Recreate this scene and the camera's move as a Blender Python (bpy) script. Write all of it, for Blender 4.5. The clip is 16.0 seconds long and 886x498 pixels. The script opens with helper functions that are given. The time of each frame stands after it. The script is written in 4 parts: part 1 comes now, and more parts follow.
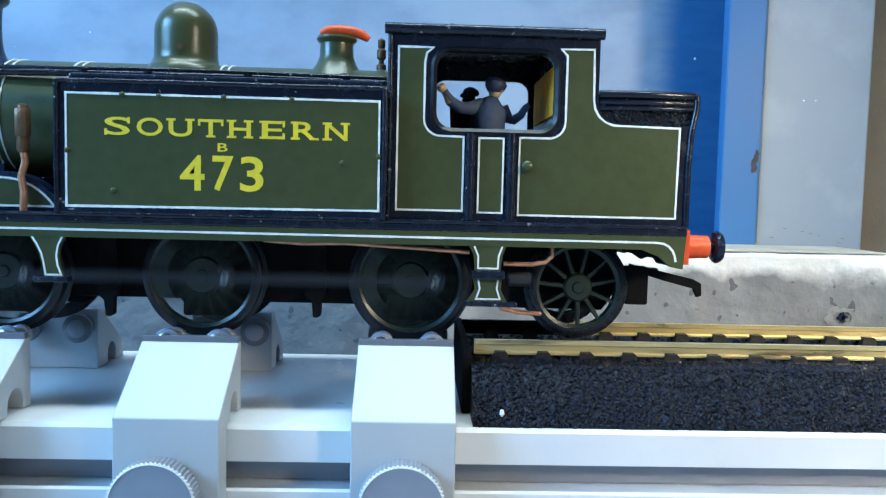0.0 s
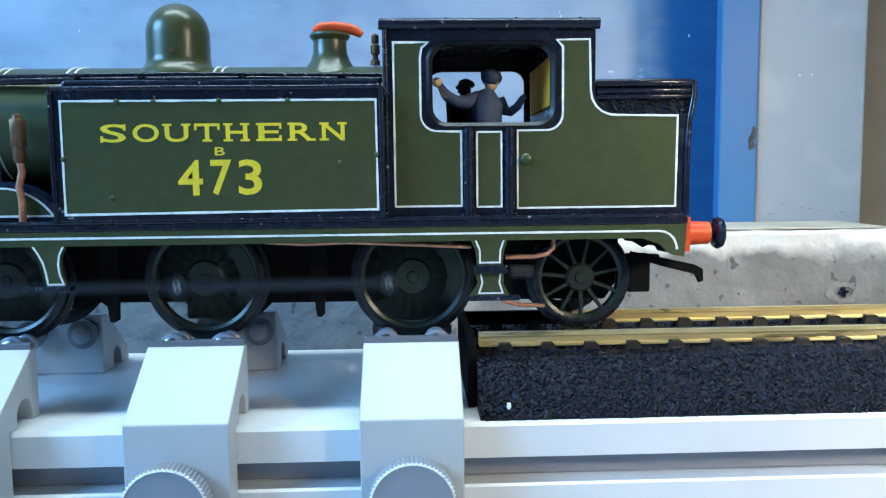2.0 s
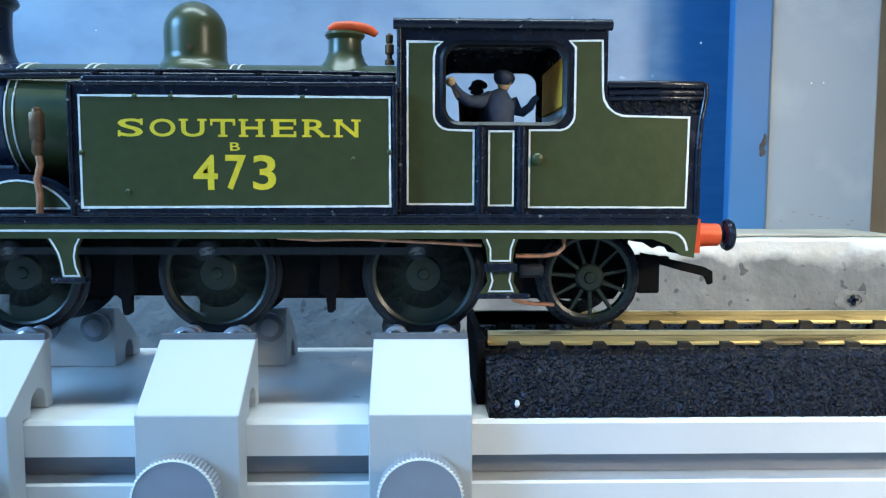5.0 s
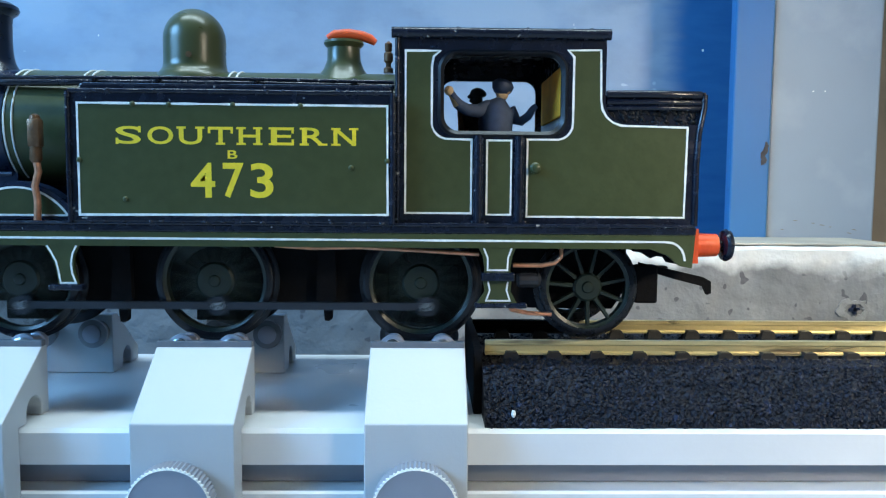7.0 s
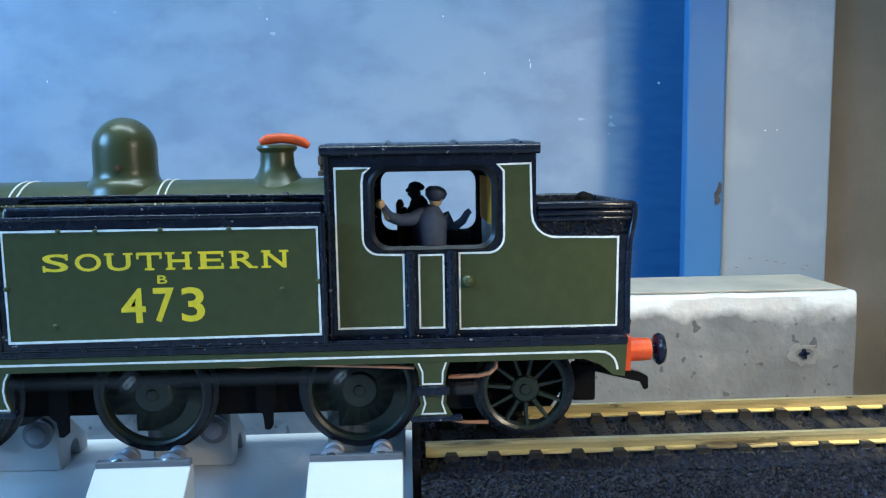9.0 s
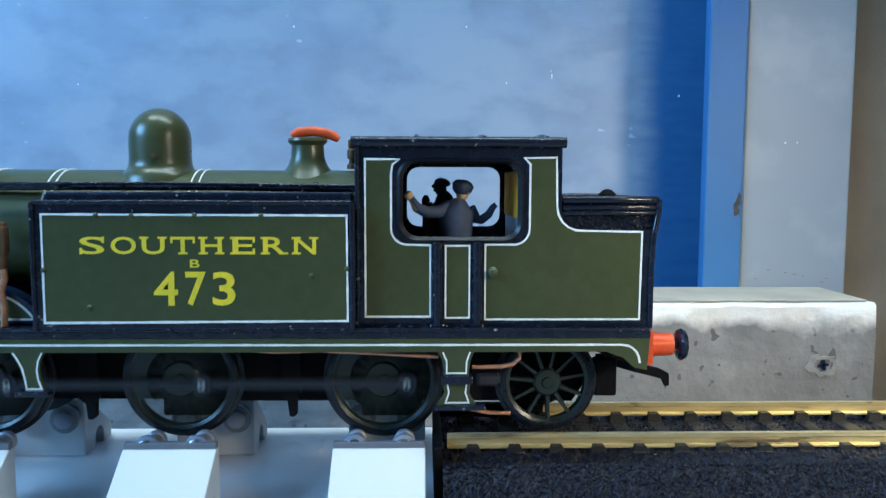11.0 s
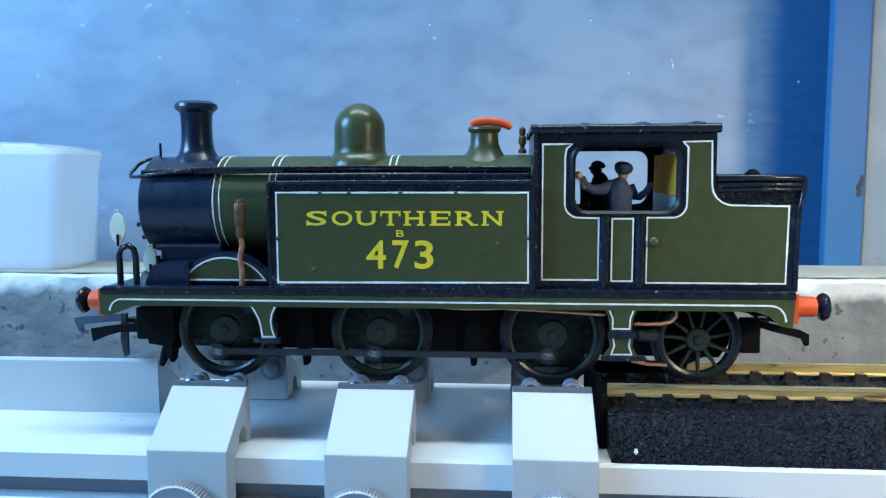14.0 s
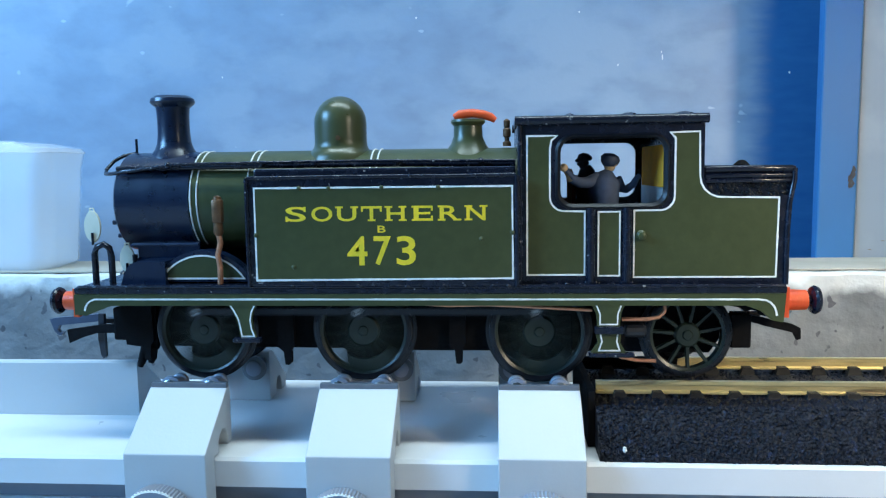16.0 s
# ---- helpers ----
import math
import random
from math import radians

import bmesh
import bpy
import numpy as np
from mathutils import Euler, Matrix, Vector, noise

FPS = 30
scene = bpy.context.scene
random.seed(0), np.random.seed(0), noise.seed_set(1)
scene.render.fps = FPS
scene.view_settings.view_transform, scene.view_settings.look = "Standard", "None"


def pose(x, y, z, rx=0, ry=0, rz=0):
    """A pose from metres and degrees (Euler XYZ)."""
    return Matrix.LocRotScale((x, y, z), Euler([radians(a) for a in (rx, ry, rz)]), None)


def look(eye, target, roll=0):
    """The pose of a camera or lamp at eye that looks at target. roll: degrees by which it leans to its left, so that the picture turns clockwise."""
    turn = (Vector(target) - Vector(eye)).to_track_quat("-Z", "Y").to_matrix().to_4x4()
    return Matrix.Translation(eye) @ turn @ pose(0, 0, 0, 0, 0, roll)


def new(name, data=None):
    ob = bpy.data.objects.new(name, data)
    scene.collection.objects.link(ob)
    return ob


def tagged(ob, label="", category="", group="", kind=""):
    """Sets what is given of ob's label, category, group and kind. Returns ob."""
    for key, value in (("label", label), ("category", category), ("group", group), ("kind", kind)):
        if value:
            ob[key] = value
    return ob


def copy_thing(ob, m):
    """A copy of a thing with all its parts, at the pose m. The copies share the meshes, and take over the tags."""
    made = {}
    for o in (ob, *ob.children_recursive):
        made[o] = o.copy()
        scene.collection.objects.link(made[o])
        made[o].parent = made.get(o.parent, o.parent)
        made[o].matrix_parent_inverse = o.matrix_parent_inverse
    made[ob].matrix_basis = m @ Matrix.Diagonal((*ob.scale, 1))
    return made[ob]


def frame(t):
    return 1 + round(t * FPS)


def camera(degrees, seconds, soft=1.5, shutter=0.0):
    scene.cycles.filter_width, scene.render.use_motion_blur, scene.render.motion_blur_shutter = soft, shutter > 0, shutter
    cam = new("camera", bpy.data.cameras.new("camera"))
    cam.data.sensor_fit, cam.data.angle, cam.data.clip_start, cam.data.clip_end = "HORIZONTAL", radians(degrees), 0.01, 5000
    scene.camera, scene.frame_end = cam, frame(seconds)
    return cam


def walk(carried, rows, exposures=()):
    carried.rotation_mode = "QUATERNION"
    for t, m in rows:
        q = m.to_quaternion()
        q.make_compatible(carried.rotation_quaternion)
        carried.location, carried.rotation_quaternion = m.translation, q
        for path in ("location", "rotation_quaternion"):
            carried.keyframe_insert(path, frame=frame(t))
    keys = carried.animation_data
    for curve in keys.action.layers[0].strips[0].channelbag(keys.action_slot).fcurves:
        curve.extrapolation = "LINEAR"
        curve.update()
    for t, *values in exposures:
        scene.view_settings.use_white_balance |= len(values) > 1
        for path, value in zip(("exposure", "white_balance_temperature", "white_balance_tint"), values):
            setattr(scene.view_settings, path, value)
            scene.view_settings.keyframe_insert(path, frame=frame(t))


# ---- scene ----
cam = camera(59.9, 16.0, soft=1.2, shutter=0.75)
METRES, EYE, BACK, TURN = 0.080, 0.065, -0.146, -1.9
ROWS = [
    (0.0, 0.0, 0.0, 0.0, 0.1, -3.99, -1.39),
    (0.5, -0.004, -0.004, 0.0198, -0.06, -4.13, -0.65),
    (1.0, -0.0078, -0.0052, 0.0343, -0.13, -4.99, 0.43),
    (1.5, -0.0073, -0.0007, 0.0317, -0.17, -5.26, 0.56),
    (2.0, -0.0063, 0.0025, 0.0331, -0.17, -5.46, 0.66),
    (2.5, -0.0124, -0.0114, 0.0355, 0.08, -5.01, 0.5),
    (3.0, -0.0077, -0.0018, 0.0274, -0.0, -5.46, 0.42),
    (3.5, -0.0145, -0.0129, 0.0209, 0.15, -5.28, 0.18),
    (4.0, -0.0175, -0.0172, 0.0131, 0.43, -5.04, -0.03),
    (6.5, -0.0016, -0.0037, 0.0211, 0.58, -4.81, -0.31),
    (7.0, 0.0009, -0.0084, 0.0246, 0.79, -4.63, -0.46),
    (7.5, 0.0314, 0.0246, 0.0366, 0.49, -5.36, -0.14),
    (8.0, 0.0679, 0.0372, 0.1483, -0.25, -6.51, 0.55),
    (8.5, 0.0791, 0.0138, 0.2235, -0.12, -6.38, -0.06),
    (11.0, 0.0789, -0.0199, 0.2642, 0.44, -4.96, -0.19),
    (11.5, 0.0571, -0.0432, 0.2505, 1.03, -5.27, -0.42),
    (12.0, 0.0373, -0.0732, 0.254, 1.71, -5.19, -0.6),
    (12.5, -0.005, -0.1345, 0.2645, 2.54, -5.41, -0.44),
    (13.0, -0.0278, -0.1677, 0.2718, 4.08, -5.46, 0.1),
    (13.5, -0.0953, -0.2606, 0.2536, 5.72, -5.78, 0.2),
    (14.0, -0.1328, -0.3222, 0.2463, 6.52, -5.76, 0.24),
    (14.5, -0.102, -0.2693, 0.2475, 5.69, -6.02, 0.78),
    (15.0, -0.1064, -0.2738, 0.2413, 5.97, -6.4, 1.01),
    (15.5, -0.1105, -0.2774, 0.2434, 6.09, -6.21, 0.96),
    (16.0, -0.1073, -0.2719, 0.2396, 6.1, -6.05, 0.78),
]
WALK = [(t, pose(0, BACK, EYE, 0, 0, TURN) @ pose(METRES * x, METRES * y, METRES * z, 90 + pitch, roll, yaw)) for t, x, y, z, yaw, pitch, roll in ROWS]
WALK += [(8.7, look((0.009, -0.145, 0.091), (0.092, 1.841, -0.135), -0.9)), (10.8, look((0.006, -0.147, 0.088), (0.067, 1.843, -0.093), 0.0))]
EXPOSURE = [(0, 0.09), (4, 0.02), (6.5, -0.07), (8, -0.13), (11, -0.2), (13, -0.2), (14.5, -0.12), (16, -0.12)]
walk(cam, sorted(WALK, key=lambda row: row[0]), EXPOSURE)

# ---- world and lights ----
world = bpy.data.worlds.new("world")
scene.world = world
world.use_nodes = True
sky = world.node_tree.nodes.new("ShaderNodeTexSky")
sky.sky_type, sky.sun_disc = "NISHITA", False
sky.sun_elevation, sky.sun_rotation = radians(35), radians(250)
world.node_tree.links.new(sky.outputs[0], world.node_tree.nodes["Background"].inputs[0])
world.node_tree.nodes["Background"].inputs[1].default_value = 0.1


def area_lamp(name, eye, target, width, height, watts, colour, spread=180):
    data = bpy.data.lights.new(name, "AREA")
    data.shape, data.size, data.size_y, data.energy, data.color = "RECTANGLE", width, height, watts, colour
    data.spread = radians(spread)
    ob = new(name, data)
    ob.matrix_world = look(eye, target)
    return ob


# blue daylight through the window, the strip light above the bench, and the warm shaded lamp
area_lamp("window_light", (-0.64, -0.29, 0.405), (0, 0, 0.06), 0.36, 0.27, 9.3, (0.185, 0.515, 1.0))
area_lamp("strip_light_glow", (0.0, -0.10, 0.868), (0.0, -0.099, 0), 0.9, 0.07, 9.3, (0.70, 0.91, 1.0))
area_lamp("lamp_light", (0.28, -0.26, 0.20), (0.055, 0.085, 0.026), 0.06, 0.06, 0.122, (1.0, 0.88, 0.68), 44)

# ---- materials ----


def material(name, colour, rough=0.5, gloss=0.5, metal=0.0, vary=0.12, scale=300.0, bump=0.1, bump_scale=900.0, coat=0.0, spots=None, spot_scale=60.0, spot_cut=0.62, depth=0.0003, stretch=(1, 1, 1), flecks=None, fleck_scale=160.0, fleck_cut=0.74):
    m = bpy.data.materials.new(name)
    m.use_nodes = True
    nt = m.node_tree
    b = nt.nodes["Principled BSDF"]
    co = nt.nodes.new("ShaderNodeTexCoord")
    n1 = nt.nodes.new("ShaderNodeTexNoise")
    n1.inputs["Scale"].default_value, n1.inputs["Detail"].default_value = scale, 6
    mp = nt.nodes.new("ShaderNodeMapping")
    mp.inputs["Scale"].default_value = stretch
    nt.links.new(co.outputs["Object"], mp.inputs["Vector"])
    nt.links.new(mp.outputs[0], n1.inputs["Vector"])
    ramp = nt.nodes.new("ShaderNodeMapRange")
    ramp.inputs[1].default_value, ramp.inputs[2].default_value = 0.3, 0.7
    ramp.inputs[3].default_value, ramp.inputs[4].default_value = 1 - vary, 1 + vary
    nt.links.new(n1.outputs[0], ramp.inputs[0])
    mul = nt.nodes.new("ShaderNodeVectorMath")
    mul.operation = "SCALE"
    mul.inputs[0].default_value = colour
    nt.links.new(ramp.outputs[0], mul.inputs["Scale"])
    out = mul.outputs[0]
    for tint, size, cut, soft_edge in ((spots, spot_scale, spot_cut, 0.12), (flecks, fleck_scale, fleck_cut, 0.03)):
        if not tint:
            continue
        n3 = nt.nodes.new("ShaderNodeTexNoise")
        n3.inputs["Scale"].default_value, n3.inputs["Detail"].default_value = size, 5 if soft_edge > 0.1 else 1
        nt.links.new(mp.outputs[0], n3.inputs["Vector"])
        r3 = nt.nodes.new("ShaderNodeMapRange")
        r3.inputs[1].default_value, r3.inputs[2].default_value = cut, cut + soft_edge
        nt.links.new(n3.outputs[0], r3.inputs[0])
        mix = nt.nodes.new("ShaderNodeMix")
        mix.data_type = "RGBA"
        nt.links.new(r3.outputs[0], mix.inputs[0])
        nt.links.new(out, mix.inputs[6])
        mix.inputs[7].default_value = (*tint, 1)
        out = mix.outputs[2]
    nt.links.new(out, b.inputs["Base Color"])
    n2 = nt.nodes.new("ShaderNodeTexNoise")
    n2.inputs["Scale"].default_value, n2.inputs["Detail"].default_value = bump_scale, 4
    nt.links.new(co.outputs["Object"], n2.inputs["Vector"])
    bp = nt.nodes.new("ShaderNodeBump")
    bp.inputs["Strength"].default_value, bp.inputs["Distance"].default_value = bump, depth
    nt.links.new(n2.outputs[0], bp.inputs["Height"])
    nt.links.new(bp.outputs[0], b.inputs["Normal"])
    rr = nt.nodes.new("ShaderNodeMapRange")
    rr.inputs[3].default_value, rr.inputs[4].default_value = max(rough - 0.08, 0.03), min(rough + 0.08, 1)
    nt.links.new(n1.outputs[0], rr.inputs[0])
    nt.links.new(rr.outputs[0], b.inputs["Roughness"])
    b.inputs["Specular IOR Level"].default_value = gloss
    b.inputs["Metallic"].default_value = metal
    b.inputs["Coat Weight"].default_value = coat
    return m


OLIVE = material("olive_paint", (0.054, 0.064, 0.024), 0.34, gloss=0.34, vary=0.10, scale=500, bump=0.14, bump_scale=900)
OLIVEGLOSS = material("olive_gloss", (0.060, 0.068, 0.028), 0.30, vary=0.06, scale=300, bump=0.05, bump_scale=400)
# the pale flecks are paint chips, and also glints painted into the colour
BLACK = material("black_paint", (0.005, 0.008, 0.018), 0.26, gloss=0.48, flecks=(0.22, 0.22, 0.21), fleck_scale=1000, fleck_cut=0.745, vary=0.3, scale=500, bump=0.8, bump_scale=330)
RIMBLACK = material("satin_black_rim", (0.006, 0.007, 0.010), 0.36, gloss=0.3, vary=0.3, scale=500, bump=0.3, bump_scale=500)
SOOT = material("matt_black", (0.005, 0.005, 0.006), 0.8, gloss=0.12, vary=0.3, scale=700, bump=0.4)
SMOKE = material("smokebox_black", (0.003, 0.011, 0.034), 0.29, gloss=0.6, vary=0.15, scale=400, bump=0.10, bump_scale=500)
LINE = material("white_lining", (0.80, 0.80, 0.76), 0.5, vary=0.12, scale=900, bump=0.2)
YELLOW = material("yellow_lettering", (0.86, 0.62, 0.025), 0.5, vary=0.08, scale=900)
RED = material("red_paint", (0.72, 0.085, 0.016), 0.4, vary=0.12, scale=600, bump=0.3)
MAROON = material("dark_red_paint", (0.20, 0.02, 0.014), 0.5, vary=0.15, scale=600)
COPPER = material("copper", (0.62, 0.28, 0.16), 0.36, metal=0.5, vary=0.25, scale=700, bump=0.3)
BRONZE = material("bronze_brown", (0.17, 0.085, 0.04), 0.4, metal=0.5, vary=0.3, scale=700, bump=0.4)
BRASS = material("brass_rail", (0.76, 0.64, 0.34), 0.30, metal=0.7, vary=0.25, scale=500, bump=0.3, spots=(0.20, 0.16, 0.10), spot_scale=420, spot_cut=0.58, stretch=(0.12, 1, 1))
STEEL = material("steel", (0.42, 0.42, 0.42), 0.28, metal=0.95, vary=0.15, scale=700)
TYRE = material("blackened_tyre", (0.009, 0.011, 0.016), 0.28, gloss=0.4, metal=0.12, vary=0.3, scale=600)
WHEELGREEN = material("wheel_paint", (0.015, 0.024, 0.018), 0.33, gloss=0.45, vary=0.25, scale=700)
HOOKBLUE = material("blued_steel", (0.055, 0.075, 0.12), 0.4, gloss=0.5, vary=0.15, scale=500)
GREYBLUE = material("dark_grey_paint", (0.018, 0.022, 0.030), 0.42, vary=0.25, scale=500)
WHITE = material("white_plastic", (0.50, 0.52, 0.53), 0.42, vary=0.025, scale=60, bump=0.12, bump_scale=1500)
ALU = material("pale_beam", (0.70, 0.71, 0.72), 0.3, vary=0.05, scale=40, bump=0.1)
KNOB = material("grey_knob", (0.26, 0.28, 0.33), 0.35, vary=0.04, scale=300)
ROLLERGREY = material("grey_roller", (0.15, 0.16, 0.18), 0.35, vary=0.1, scale=300)
RUBBER = material("black_foam", (0.005, 0.007, 0.014), 0.55, gloss=0.24, vary=0.5, scale=900, bump=0.9, bump_scale=1400, spots=(0.024, 0.036, 0.078), spot_scale=800, spot_cut=0.6)
SLEEPER = material("sleeper_black", (0.008, 0.008, 0.009), 0.6, vary=0.3, scale=900, bump=0.4)
CREAM = material("cream_disc", (0.78, 0.74, 0.58), 0.5, vary=0.05)
TAN = material("cab_inside", (0.92, 0.38, 0.04), 0.8, gloss=0.04, vary=0.12, scale=300)
PALEGREY = material("cab_inside_grey", (0.58, 0.60, 0.60), 0.55, vary=0.1, scale=300)
COAT = material("blue_grey_overalls", (0.048, 0.072, 0.130), 0.7, vary=0.15, scale=900)
CAP = material("navy_cap", (0.030, 0.045, 0.085), 0.6, vary=0.15, scale=900)
SKIN = material("flesh_paint", (0.58, 0.38, 0.20), 0.6, vary=0.1, scale=900)
COAT2 = material("dark_overalls", (0.012, 0.012, 0.016), 0.7, vary=0.2, scale=900)
WALLPAINT = material("grey_wall_paint", (0.255, 0.34, 0.455), 0.40, vary=0.10, scale=80, bump=0.4, bump_scale=240, spots=(0.31, 0.395, 0.50), spot_scale=44, spot_cut=0.48, stretch=(0.7, 1, 1.15), flecks=(0.44, 0.53, 0.61), fleck_scale=170, fleck_cut=0.76)
PILLAR = material("grey_pillar_paint", (0.235, 0.28, 0.33), 0.45, vary=0.08, scale=18, bump=0.25, bump_scale=160, spots=(0.28, 0.32, 0.365), spot_scale=40, spot_cut=0.55)
BLUE2 = material("mid_blue_paint", (0.016, 0.135, 0.33), 0.5, vary=0.08, scale=22, bump=0.25, bump_scale=160)
BROWN = material("brown_wood", (0.17, 0.135, 0.10), 0.6, vary=0.2, scale=30, bump=0.4)
RUST = material("dark_rust", (0.055, 0.048, 0.045), 0.8, vary=0.4, scale=300, bump=0.5)
PLASTER = material("pale_plaster", (0.235, 0.235, 0.23), 0.8, vary=0.25, scale=150, bump=0.9, bump_scale=300, depth=0.0008)
STONETOP = material("dusty_ledge_top", (0.36, 0.33, 0.27), 0.8, vary=0.15, scale=60, bump=0.6, bump_scale=200)
BENCH = material("bench_top", (0.30, 0.31, 0.32), 0.7, vary=0.25, scale=40, bump=0.5, bump_scale=150)
ROOM = material("room_plaster", (0.17, 0.18, 0.19), 0.8, vary=0.06, scale=4)
GLASS = bpy.data.materials.new("cloudy_plastic")
GLASS.use_nodes = True
_b = GLASS.node_tree.nodes["Principled BSDF"]
_b.inputs["Base Color"].default_value = (0.95, 0.96, 0.97, 1)
_b.inputs["Roughness"].default_value = 0.22
_b.inputs["Alpha"].default_value = 0.33
_b.inputs["Coat Weight"].default_value = 0.3

# ---- mesh tools; all numbers below are millimetres ----
MM = 0.001
ORIGIN = {}


# The model stands about a middle plane at y = AXIS; its near flank keeps y below zero.
AXIS, HUB, GROW = 3.5, Vector((-3, -143, 78)), 146.5 / 143
INNER = {"frame_plate", "boiler", "smokebox", "boiler_line", "door_dart", "chimney", "dome", "paint_chip", "safety_valve_casing", "valve_lever", "whistle", "smokebox_saddle", "lamp_iron", "motor_block", "ashpan", "brake_hanger", "front_guard", "guard_foot", "rear_guard", "front_coupling", "rear_coupling", "hook", "drop_bar", "paddle", "coupling_mount", "driving_wheel", "trailing_wheel", "tyre", "spokes", "rim", "hub", "balance_weight", "crank_pin", "axle", "horn_block", "coupling_rod", "rod_bolt", "coal_lump", "backhead", "vacuum_pipe", "handrail", "handrail_knob", "tank_top_pipe", "rail", "rail_end", "sleeper", "rail_chair"}


def seated(p):
    """Places what belongs to the middle of the model about its own middle plane."""
    return HUB + GROW * (Vector(p) - HUB)


def widened(p):
    """Sets the far flank of the model as far beyond the middle plane as the near one lies before it."""
    return Vector((p[0], p[1] + (2 * AXIS if p[1] > 0 else 0), p[2]))


def top_of(ob):
    while ob is not None and ob.parent is not None:
        ob = ob.parent
    return ob.name if ob is not None else ""


def part(name, bm, mat, parent=None, label="", at=None, smooth=None):
    """Links bm as one mesh object under parent; its numbers are world millimetres, its origin is at."""
    base = ORIGIN.get(parent, Vector((0, 0, 0)))
    owner = top_of(parent)
    fit_in = None
    if owner == "model_locomotive" or (owner == "track_length" and name in INNER):
        fit_in = seated if name in INNER else widened
    at = (fit_in or Vector)(at) if at is not None else base.copy()
    for v in bm.verts if fit_in else ():
        v.co = fit_in(v.co)
    bmesh.ops.recalc_face_normals(bm, faces=bm.faces)
    for v in bm.verts:
        v.co = (v.co - at) * MM
    me = bpy.data.meshes.new(name)
    bm.to_mesh(me)
    bm.free()
    me.materials.append(mat)
    ob = new(name, me)
    ob.location = (at - base) * MM
    ob.parent = parent
    ORIGIN[ob] = at
    if smooth:
        for p in me.polygons:
            p.use_smooth = True
        me.set_sharp_from_angle(angle=radians(smooth))
    if label:
        ob["label"] = label
    return ob


def thing(name, at, label, category, group=""):
    ob = new(name)
    ob.empty_display_size = 0.01
    ob.location = Vector(at) * MM
    ORIGIN[ob] = Vector(at)
    return tagged(ob, label, category, group)


def box(bm, x0, x1, y0, y1, z0, z1, bevel=0.0, seg=2):
    m = Matrix.LocRotScale(((x0 + x1) / 2, (y0 + y1) / 2, (z0 + z1) / 2), None, (x1 - x0, y1 - y0, z1 - z0))
    r = bmesh.ops.create_cube(bm, size=1, matrix=m)
    if bevel:
        es = list({e for v in r["verts"] for e in v.link_edges})
        bmesh.ops.bevel(bm, geom=es, offset=bevel, segments=seg, affect="EDGES", profile=0.5)
    return bm


def ring_loft(bm, rings, caps=True, closed=False):
    rows = [[bm.verts.new(p) for p in r] for r in rings]
    n = len(rows[0])
    pairs = list(zip(rows, rows[1:])) + ([(rows[-1], rows[0])] if closed else [])
    for a, b in pairs:
        for i in range(n):
            bm.faces.new((a[i], a[(i + 1) % n], b[(i + 1) % n], b[i]))
    if caps and not closed:
        bm.faces.new(rows[0])
        bm.faces.new(rows[-1])
    return bm


def lathe(bm, profile, centre, axis="z", seg=32, caps=True):
    """profile: (radius, distance along the axis)."""
    cx, cy, cz = centre
    rings = []
    for r, h in profile:
        ring = []
        for i in range(seg):
            a = 2 * math.pi * i / seg
            u, v = r * math.cos(a), r * math.sin(a)
            ring.append({"z": (cx + u, cy + v, cz + h), "x": (cx + h, cy + u, cz + v), "y": (cx + u, cy + h, cz + v)}[axis])
        rings.append(ring)
    return ring_loft(bm, rings, caps)


def tube(bm, pts, r, seg=10):
    pts = [Vector(p) for p in pts]
    rings = []
    for i, p in enumerate(pts):
        d = (pts[min(i + 1, len(pts) - 1)] - pts[max(i - 1, 0)]).normalized()
        side = d.cross(Vector((0, 0, 1)) if abs(d.z) < 0.9 else Vector((0, 1, 0))).normalized()
        up = side.cross(d)
        rr = r[i] if isinstance(r, (list, tuple)) else r
        rings.append([p + rr * (math.cos(2 * math.pi * k / seg) * side + math.sin(2 * math.pi * k / seg) * up) for k in range(seg)])
    return ring_loft(bm, rings)


def prism(bm, poly, axis, a, b):
    """Extrudes a flat outline along an axis: (x, z) along y, or (y, z) along x, or (x, y) along z."""
    def put(p, q):
        return {"y": (p[0], q, p[1]), "x": (q, p[0], p[1]), "z": (p[0], p[1], q)}[axis]
    return ring_loft(bm, [[put(p, a) for p in poly], [put(p, b) for p in poly]])


def plate(bm, outer, holes, y0, y1):
    """A flat sheet in x and z with holes, from y0 to y1."""
    es = []
    for loop in [outer, *holes]:
        vs = [bm.verts.new((x, y0, z)) for x, z in loop]
        es += [bm.edges.new((vs[i], vs[(i + 1) % len(vs)])) for i in range(len(vs))]
    r = bmesh.ops.triangle_fill(bm, use_beauty=True, use_dissolve=False, edges=es)
    faces = [f for f in r["geom"] if isinstance(f, bmesh.types.BMFace)]
    ext = bmesh.ops.extrude_face_region(bm, geom=faces)
    bmesh.ops.translate(bm, vec=(0, y1 - y0, 0), verts=[v for v in ext["geom"] if isinstance(v, bmesh.types.BMVert)])
    return bm


def arc(cx, cz, r, a0, a1, n=6):
    return [(cx + r * math.cos(radians(a0 + (a1 - a0) * i / n)), cz + r * math.sin(radians(a0 + (a1 - a0) * i / n))) for i in range(n + 1)]


def rounded(x0, x1, z0, z1, r, n=5):
    return arc(x1 - r, z1 - r, r, 0, 90, n) + arc(x0 + r, z1 - r, r, 90, 180, n) + arc(x0 + r, z0 + r, r, 180, 270, n) + arc(x1 - r, z0 + r, r, 270, 360, n)


